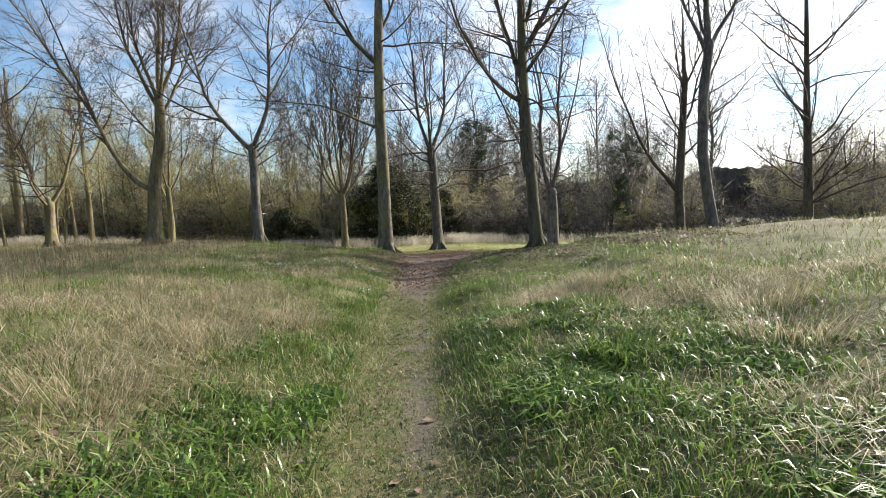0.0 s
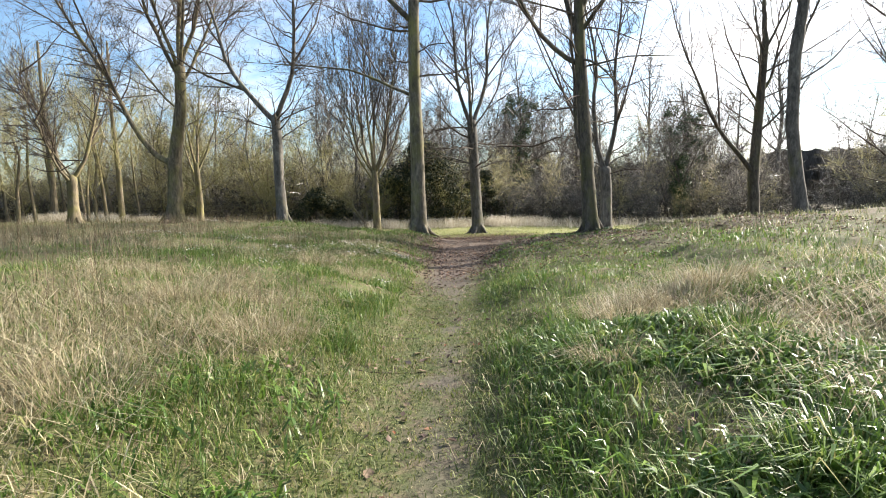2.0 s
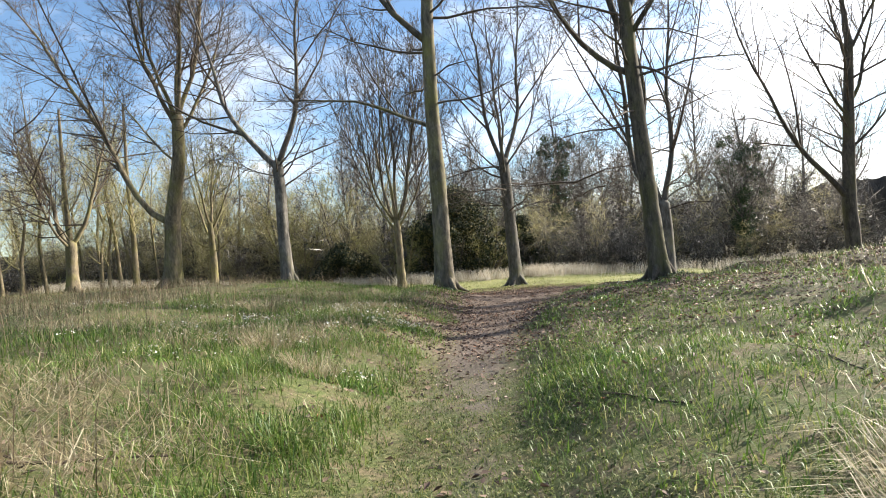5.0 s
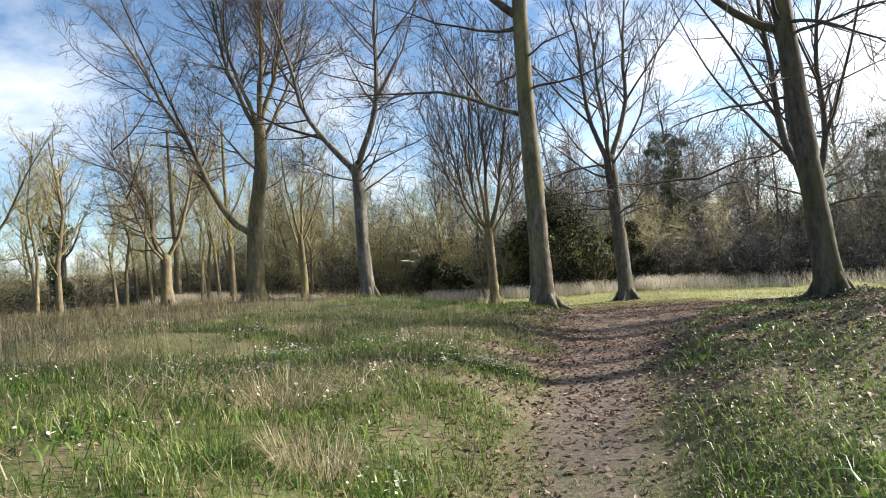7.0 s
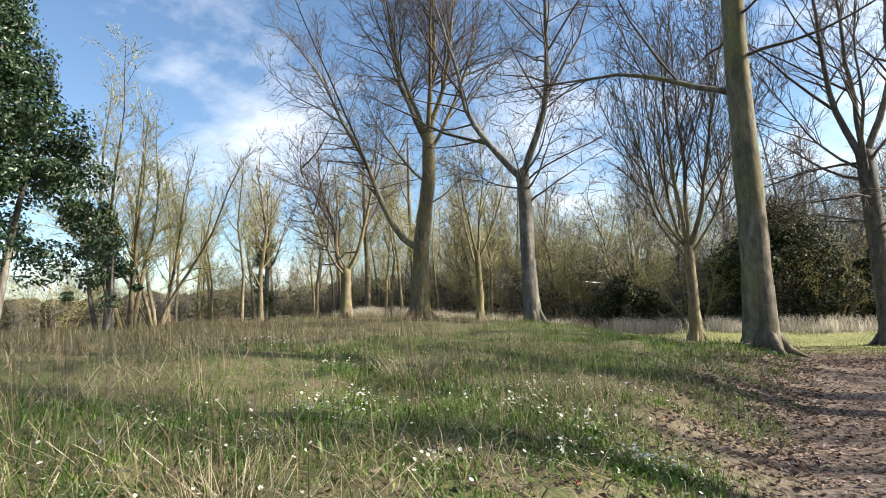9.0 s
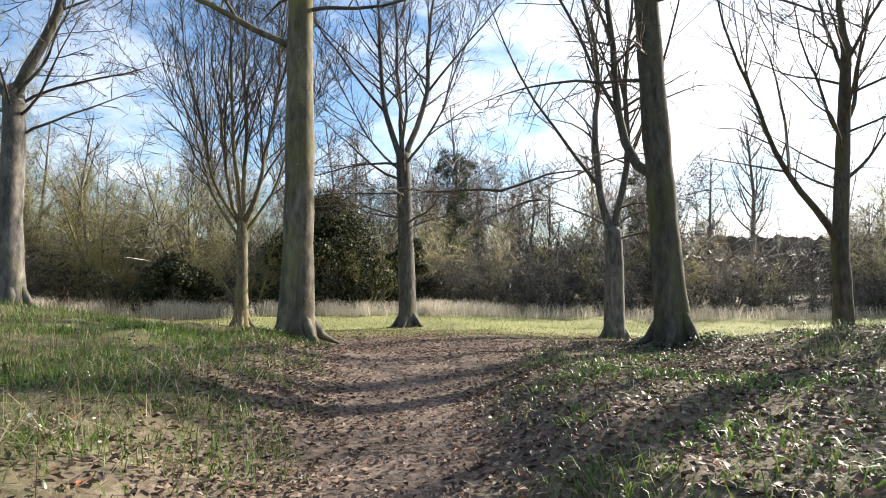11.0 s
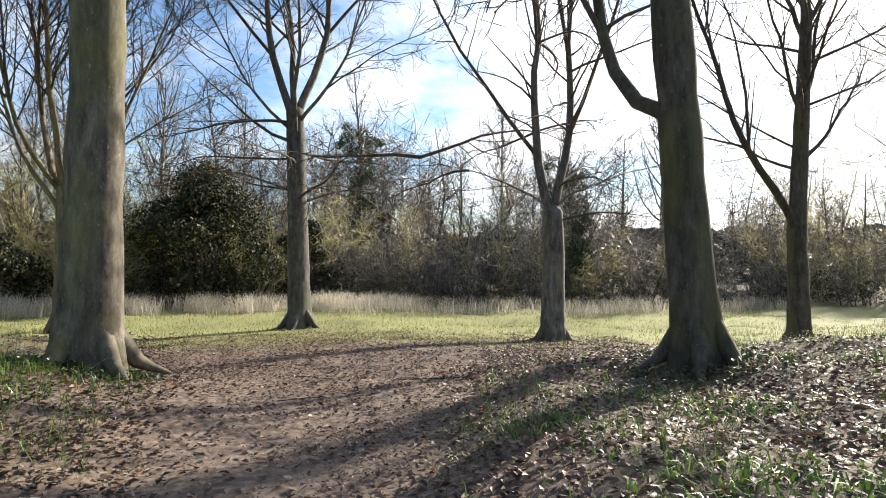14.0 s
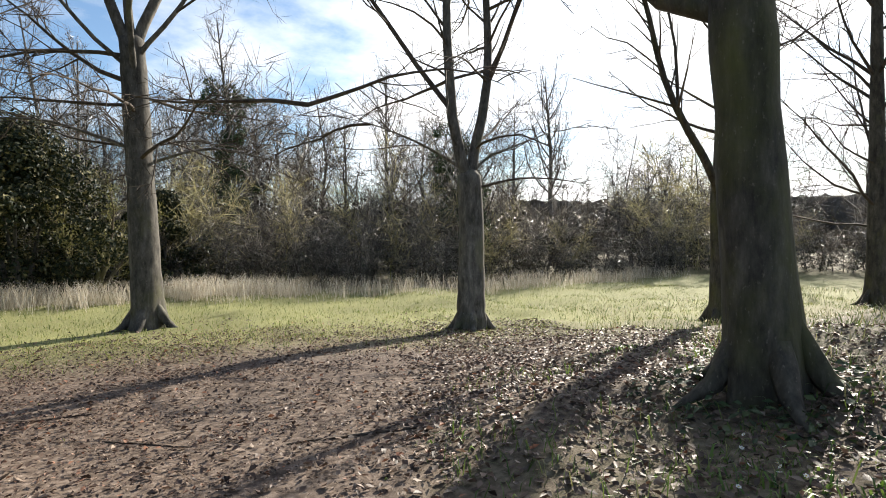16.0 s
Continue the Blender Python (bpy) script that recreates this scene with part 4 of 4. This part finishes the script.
open_ground = lambda x, y: (1 - soil_here(x, y)) * (1 - 0.75 * litter_here(x, y)) * (1 - 0.8 * smooth(y, 16, 20) * (1 - smooth(y, 30, 33)) * (beside(x, y) < 4.5))
field("short_grass", 101, 56000, (-9, 9, -3, 33), lambda x, y: open_ground(x, y) * near_path(x, y, 3.5) * np.clip(1.6 * grain(x, y, 0.4, 2) - 0.2, 0, 1), (0.03, 0.085), (0.005, 0.010), 0.8, LAWN,
      "short trodden yellow-green grass along the path", "grass")
field("path_turf", 113, 75000, (-2.0, 1.0, 0.8, 14), lambda x, y: (1 - 0.95 * soil_here(x, y)) * (1 - smooth(beside(x, y), 0.4, 1.2)) * (0.15 + 0.85 * grain(x, y, 0.35, 71)), (0.018, 0.06), (0.005, 0.011), 1.0, TURF,
      "short worn turf of the trodden path", "grass")
field("bank_grass", 110, 50000, (-5.5, 5.5, -2, 9.5), lambda x, y: smooth(beside(x, y), -0.25, 0.15) * near_path(x, y, 3.0) * (0.35 + 0.65 * grain(x, y, 0.45, 17)), (0.05, 0.19), (0.004, 0.009), 1.2, MIXED,
      "mixed green and straw-coloured low grass of the banks", "grass")
field("glade_grass", 102, 34000, (-24, 22, 29, 42), lambda x, y: smooth(y + 0.1 * x, 29.5, 33) * (0.3 + 0.7 * grain(x, y, 0.9, 6)), (0.05, 0.16), (0.008, 0.016), 0.8, LAWN,
      "sunlit short yellow-green grass of the glade", "grass")
field("green_grass", 103, 80000, (-9, 9, -3, 27), lambda x, y: smooth(beside(x, y), -0.05, 0.3) * near_path(x, y, 4) * np.clip(2.4 * grain(x, y, 0.8, 11) - 0.6, 0.04, 1) * (1 - 0.7 * dry_here(x, y)) * (1 - 0.8 * litter_here(x, y)) * (1 - np.where(x > -1.5, 0.8 * smooth(y, 8, 11), 0)),
      (0.08, 0.24), (0.005, 0.011), 0.75, GREEN, "lush green spring grass on the banks", "grass")
field("dry_grass", 104, 40000, (-13, 8, -3, 27), lambda x, y: dry_here(x, y) * near_path(x, y, 7), (0.10, 0.34), (0.003, 0.009), 2.1, DRY,
      "long flattened dry straw-coloured grass", "grass")
field("wood_edge_grass", 105, 26000, (-34, 26, 38.5, 45.5), lambda x, y: np.exp(-((y - 42.0 - 0.07 * np.abs(x)) / 1.2) ** 2) * np.clip(2.6 * grain(x, y, 0.8, 15) - 0.9, 0.03, 1) * (1 - 0.75 * smooth(x, 1, 8)), (0.35, 1.05), (0.006, 0.016), 0.6, PALE,
      "tall pale dry grass along the wood's edge", "grass")
field("dead_stalks", 106, 6000, (-16, -1.8, 7, 30), lambda x, y: smooth(-(x - path_centre(y)) - path_half(y), 0.6, 2.2) * np.clip(2.4 * grain(x, y, 1.3, 27) - 0.6, 0.05, 1), (0.25, 0.75), (0.003, 0.006), 0.22, STALK,
      "thin upright brown dead stalks", "dead stalks")
field("tall_field_grass", 107, 16000, (-34, -9, 10, 38), lambda x, y: (0.3 + 0.7 * grain(x, y, 1.8, 29)), (0.2, 0.5), (0.005, 0.011), 0.6, ROUGH,
      "rough tall dry grass of the field", "grass")
field("far_bank_grass", 111, 15000, (4, 26, 6, 36), lambda x, y: (0.25 + 0.75 * grain(x, y, 1.3, 35)) * smooth(beside(x, y), 3, 5), (0.12, 0.32), (0.008, 0.018), 0.9, MIXED,
      "rough green and straw grass on the far bank", "grass")
field("low_bank_grass", 112, 26000, (-1, 7, 7.5, 24), lambda x, y: smooth(beside(x, y), -0.05, 0.35) * near_path(x, y, 4) * (1 - 0.7 * litter_here(x, y)) * np.clip(2.0 * grain(x, y, 0.6, 37) - 0.4, 0.05, 1), (0.035, 0.10), (0.006, 0.014), 1.0, GREEN,
      "low fresh green growth on the sunny bank", "grass")
field("strap_leaves", 108, 22000, (-3.2, 4.8, -1, 10.5), lambda x, y: np.where(x > path_centre(y), smooth(beside(x, y), 0.15, 0.7) * (1 - smooth(beside(x, y), 2.4, 4.2)) * (1 - smooth(y, 7.2, 9.5)), smooth(beside(x, y), 0.05, 0.3) * (1 - smooth(beside(x, y), 0.9, 1.5)) * 0.8 * (1 - smooth(y, 5, 8)))
      * np.clip(2.4 * grain(x, y, 0.7, 41) - 0.6, 0.03, 1), (0.09, 0.22), (0.016, 0.034), 1.1, STRAP, "glossy green strap-shaped spring leaves", "leaves")
field("bank_leaves", 109, 5000, (-6, 6, 12, 27), lambda x, y: smooth(beside(x, y), 0.0, 0.5) * np.clip(3 * grain(x, y, 0.8, 43) - 1.75, 0, 1), (0.07, 0.16), (0.012, 0.024), 1.0, STRAP,
      "tufts of fresh green leaves among fallen leaves", "leaves")


def fallen_leaves(name, seed, n, box, weight, size, label):
    """Curled dead leaves, each of four triangles, lying loosely."""
    rng = np.random.default_rng(seed)
    x, y = scatter(rng, n, *box, weight)
    a = rng.uniform(0, 2 * np.pi, n)
    nrm = np.stack([rng.normal(0, 0.33, n), rng.normal(0, 0.33, n), np.ones(n)], -1)
    nrm /= np.linalg.norm(nrm, axis=1, keepdims=True)
    d = np.stack([np.cos(a), np.sin(a), 0 * a], -1)
    d -= nrm * (d * nrm).sum(1, keepdims=True)
    s = np.cross(nrm, d)
    ln = rng.uniform(*size, n)[:, None]
    curl = rng.uniform(-0.1, 0.35, n)[:, None]
    p = np.stack([x, y, land(x, y) + 0.008 + 0.02 * rng.random(n)], -1)
    v = np.stack([p - d * ln * 0.5, p + s * ln * 0.3 + nrm * ln * curl - d * ln * 0.05, p + d * ln * 0.5 + nrm * ln * curl * 0.5, p - s * ln * 0.3 + nrm * ln * curl - d * ln * 0.05, p + d * ln * 0.02], 1)
    i = np.arange(n)[:, None] * 5
    tris = np.concatenate([i + [0, 1, 4], i + [1, 2, 4], i + [2, 3, 4], i + [3, 0, 4]])
    tagged(new(name, mesh_of(name, v.reshape(-1, 3), [], tris, LITTER)), label, "fallen leaves", kind="stuff")


trodden = lambda x, y: (1 - smooth(beside(x, y), -0.5, 0.2)) * smooth(y, 14, 20)
fallen_leaves("fallen_leaves", 121, 56000, (-7, 9, 12, 35), lambda x, y: litter_here(x, y) * (1 - 0.8 * trodden(x, y)), (0.04, 0.085), "brown and tan fallen beech leaves strewn on the banks")
fallen_leaves("path_litter", 123, 28000, (-4, 8, 13, 34), lambda x, y: trodden(x, y) * np.clip(1.5 * grain(x, y, 0.5, 61) - 0.2, 0.1, 1), (0.015, 0.045), "small trodden leaf fragments on the bare path")
fallen_leaves("scattered_leaves", 122, 5000, (-5, 7, 2.5, 36), lambda x, y: np.clip(1.5 * grain(x, y, 0.8, 51) - 0.5, 0.05, 1), (0.04, 0.09), "scattered single brown dead leaves in the grass")


def tussock(seed, x, y, n, h, w, lean, spread, material, label, kind="grass tussock", group="grass tussocks on the banks"):
    rng = np.random.default_rng(seed)
    r, a = spread * np.sqrt(rng.random(n)), rng.uniform(0, 6.283, n)
    bx, by = r * np.cos(a), r * np.sin(a)
    z0 = float(land(x, y))
    bz = land(x + bx, y + by) - z0 - 0.02
    v, q, t = blade_arrays(rng, bx, by, bz, rng.uniform(h * 0.5, h, n), rng.uniform(w * 0.6, w, n), lean, a)
    name = kind.replace(" ", "_")
    ob = tagged(new(name, mesh_of(name, v, q, t, material)), label, kind, group)
    ob.location = (x, y, z0)


for k, (x, y, sp) in enumerate(((2.25, 25.5, 0.34), (0.9, 24.2, 0.2), (-2.2, 25.0, 0.25), (3.4, 23.4, 0.3))):
    tussock(260 + k, x, y, 420, 0.045, 0.008, 0.9, sp, MOSS, "flat cushion of bright green moss", "moss cushion", "moss cushions on the path")
DRY_L, GREEN_L = "arching tussock of dry straw-brown grass", "fresh green tussock of long grass"
for k, (x, y, n, h, sp) in enumerate(((1.25, 8.6, 520, 0.5, 0.34), (1.9, 8.9, 560, 0.5, 0.38), (2.5, 9.5, 520, 0.5, 0.4), (2.9, 5.1, 420, 0.5, 0.42), (1.6, 9.4, 420, 0.45, 0.35), (-2.6, 6.1, 380, 0.42, 0.4),
                                  (-2.4, 12.7, 300, 0.5, 0.22), (-3.4, 13.9, 300, 0.55, 0.3), (-2.3, 8.0, 340, 0.42, 0.35), (0.75, 7.1, 240, 0.36, 0.2), (-2.2, 8.6, 320, 0.42, 0.3), (-5.2, 17.6, 260, 0.5, 0.35),
                                  (-2.8, 4.2, 380, 0.45, 0.4), (3.4, 6.4, 420, 0.5, 0.45), (-3.6, 9.2, 340, 0.5, 0.4))):
    tussock(200 + k, x, y, n, h, 0.006, 1.25, sp, DRY, DRY_L)
for k, (x, y, n, h, sp) in enumerate(((-2.9, 12.4, 170, 0.26, 0.18), (-1.68, 8.5, 220, 0.28, 0.2), (1.8, 7.3, 300, 0.36, 0.28), (-1.92, 10.7, 200, 0.28, 0.2), (0.85, 7.6, 260, 0.3, 0.25), (1.35, 5.3, 300, 0.34, 0.32),
                                  (1.4, 22.5, 180, 0.2, 0.3), (0.76, 19.2, 110, 0.16, 0.22), (0.5, 17.4, 170, 0.18, 0.32), (0.6, 18.0, 140, 0.18, 0.3), (-2.75, 25.15, 120, 0.2, 0.3))):
    tussock(230 + k, x, y, n, h, 0.011, 0.95, sp, GREEN, GREEN_L)


def anemone_patch(seed, x, y, n, spread):
    """White starry flowers over cut green leaves."""
    rng = np.random.default_rng(seed)
    z0 = float(land(x, y))
    root = tagged(new("flower_patch"), "patch of small white woodland anemones in leaf", "flowers", "white flower patches")
    root.location = (x, y, z0)
    r, a = spread * np.abs(rng.normal(0, 0.6, n)), rng.uniform(0, 6.283, n)
    fx, fy = r * np.cos(a), r * np.sin(a)
    h = rng.uniform(0.09, 0.17, n)
    gz = land(x + fx, y + fy) - z0
    pv, pt, yv, yt = [], [], [], []
    for i in range(n):
        c = np.array([fx[i], fy[i], gz[i] + h[i]])
        tilt = way(rng.uniform(0, 360), rng.uniform(35, 90))
        u = np.cross(tilt, [0.3, 0.8, 0.1])
        u /= np.linalg.norm(u)
        w = np.cross(tilt, u)
        R = rng.uniform(0.010, 0.017)
        for k in range(6):
            b = k * 1.0472
            d = u * math.cos(b) + w * math.sin(b)
            e = -u * math.sin(b) + w * math.cos(b)
            o = len(pv)
            pv += [c, c + d * R * 0.65 + e * R * 0.36 + tilt * R * 0.2, c + d * R + tilt * R * 0.3, c + d * R * 0.65 - e * R * 0.36 + tilt * R * 0.2]
            pt += [(o, o + 1, o + 2), (o, o + 2, o + 3)]
        o = len(yv)
        yv += [c + tilt * 0.006, c + u * 0.005 + tilt * 0.003, c + w * 0.005 + tilt * 0.003, c - u * 0.005 + tilt * 0.003, c - w * 0.005 + tilt * 0.003]
        yt += [(o, o + 1, o + 2), (o, o + 2, o + 3), (o, o + 3, o + 4), (o, o + 4, o + 1)]
    v, q, t = blade_arrays(rng, fx, fy, gz - 0.01, h, np.full(n, 0.004), 0.02)
    m = n * 5
    r, a = spread * np.abs(rng.normal(0, 0.65, m)), rng.uniform(0, 6.283, m)
    lx, ly = r * np.cos(a), r * np.sin(a)
    lv, lq, lt = blade_arrays(rng, lx, ly, land(x + lx, y + ly) - z0 - 0.01, rng.uniform(0.06, 0.13, m), rng.uniform(0.010, 0.02, m), 1.0)
    piece("blossom", mesh_of("blossom", np.array(pv), [], pt, PETAL), root, "white petals", "stuff")
    piece("stamens", mesh_of("stamens", np.array(yv), [], yt, YOLK), root, "yellow stamens", "stuff")
    piece("stem", mesh_of("stem", v, q, t, GREEN), root, "", "stuff")
    piece("leaf", mesh_of("leaf", lv, lq, lt, STRAP), root, "", "stuff")


for k, (x, y, n, sp) in enumerate(((-2.15, 16.4, 70, 0.42), (-2.0, 16.75, 34, 0.3), (-2.55, 16.0, 46, 0.45), (-4.45, 15.35, 40, 0.5), (-4.8, 16.3, 46, 0.55), (-9.4, 18.6, 70, 0.7), (-3.0, 15.1, 34, 0.45),
                               (-2.6, 16.7, 40, 0.45), (-4.1, 14.6, 34, 0.5), (-3.9, 12.3, 26, 0.5), (-1.9, 12.7, 16, 0.4), (2.75, 23.1, 12, 0.5), (-4.9, 14.4, 30, 0.5),
                               (-3.6, 17.6, 40, 0.7), (-6.2, 17.2, 40, 0.7), (-2.9, 18.4, 24, 0.5), (-5.6, 13.2, 24, 0.6), (-2.75, 25.0, 14, 0.3), (-4.6, 15.8, 60, 1.2), (-3.2, 16.6, 54, 1.0), (-6.6, 18.2, 50, 1.5), (-4.0, 13.6, 40, 1.2), (-3.0, 14.0, 30, 0.8))):
    anemone_patch(300 + k, x, y, n, sp)


def ivy_mat(seed, x, y, r, n, label):
    """Low ivy round a tree's foot."""
    rng = np.random.default_rng(seed)
    d, a = r * (0.45 + 0.55 * rng.random(n)), rng.uniform(0, 6.283, n)
    px, py = d * np.cos(a), d * np.sin(a)
    z0 = float(land(x, y))
    c = np.stack([px, py, land(x + px, y + py) - z0 + 0.02 + 0.14 * rng.random(n) * (1.25 - d / r)], -1)
    nn = np.stack([rng.normal(0, 0.5, n), rng.normal(0, 0.5, n), np.ones(n)], -1)
    ob = tagged(new("ivy", leaves_mesh("ivy", rng, c, nn / np.linalg.norm(nn, axis=1, keepdims=True), 0.075, IVY)), label, "ivy", kind="stuff")
    ob.location = (x, y, z0)


ivy_mat(351, -2.49, 25.50, 0.75, 520, "low ivy growing round a beech's foot")
ivy_mat(352, 4.1, 24.0, 1.0, 460, "low ivy and seedlings round a beech's foot")


def stick(seed, x, y, az, length, r):
    rng = np.random.default_rng(seed)
    pts = shoot(rng, (0, 0, 0), way(az, 4), length, 6, -0.05, 0.12)
    pts[:, 2] = land(x + pts[:, 0], y + pts[:, 1]) - float(land(x, y)) + r * 0.7
    tb = Tubes()
    tb.add(pts, np.linspace(r, r * 0.5, 7), 6)
    q, t = along(pts, 0.55)
    tb.add(shoot(rng, q, way(az + 40, 12), length * 0.35, 3, 0, 0.1), np.linspace(r * 0.6, r * 0.3, 4), 5)
    ob = tagged(new("fallen_stick", tb.mesh("fallen_stick", TWIG)), "weathered fallen stick lying on the ground", "stick", "fallen sticks")
    ob.location = (x, y, float(land(x, y)))


for k, (x, y, az, ln, r) in enumerate(((-3.2, 9.8, 35, 0.9, 0.012), (-1.5, 9.4, 10, 0.6, 0.008), (1.8, 25.4, 170, 1.0, 0.014), (0.3, 23.0, 60, 0.5, 0.01), (3.2, 28.0, 20, 0.8, 0.012), (-3.6, 15.6, 340, 0.9, 0.008), (4.9, 15.1, 15, 1.2, 0.02))):
    stick(370 + k, x, y, az, ln, r)


def lone_leaf_mesh(seed, size):
    """One curled dead leaf with a midrib fold and a short stalk."""
    rng = np.random.default_rng(seed)
    v, t = [], []
    n = 6
    for i in range(n + 1):
        s = i / n
        w = size * 0.34 * math.sin(math.pi * min(1, 0.08 + s * 0.92)) * (1 + 0.12 * (-1) ** i)
        z = 0.25 * size * (s - 0.5) ** 2
        v += [((s - 0.5) * size, -w, z + w * rng.uniform(0.2, 0.5)), ((s - 0.5) * size, 0, z), ((s - 0.5) * size, w, z + w * rng.uniform(0.2, 0.5))]
    q = [(3 * i + a, 3 * i + a + 1, 3 * i + a + 4, 3 * i + a + 3) for i in range(n) for a in (0, 1)]
    k = len(v)
    v += [(-0.5 * size, -0.0015, 0.06 * size), (-0.5 * size, 0.0015, 0.06 * size), (-0.72 * size, 0, 0.03 * size)]
    t = [(k, k + 1, k + 2)]
    return mesh_of("fallen_leaf", np.array(v), q, t, LONE)


LONE = bark_material("single_dead_leaf", (0.13, 0.085, 0.055), (0.33, 0.25, 0.18), (0.22, 0.13, 0.07), 0.4)
rng_leaf = np.random.default_rng(77)
lone = [lone_leaf_mesh(k, 0.07 + 0.012 * k) for k in range(4)]
for k in range(70):
    y = rng_leaf.uniform(3.4, 24)
    x = float(path_centre(y)) + rng_leaf.normal(0, 0.62)
    ob = tagged(new("fallen_leaf", lone[k % 4]), "single curled brown dead leaf on the path", "leaf", "single leaves on the path")
    ob.matrix_basis = pose(x, y, float(land(x, y)) + 0.012, rng_leaf.uniform(-14, 14), rng_leaf.uniform(-14, 14), rng_leaf.uniform(0, 360))
for k in range(12):
    y = rng_leaf.uniform(5, 30)
    stick(400 + k, float(path_centre(y)) + rng_leaf.uniform(-3.2, 3.2), y, rng_leaf.uniform(0, 360), rng_leaf.uniform(0.3, 0.9), rng_leaf.uniform(0.005, 0.011))
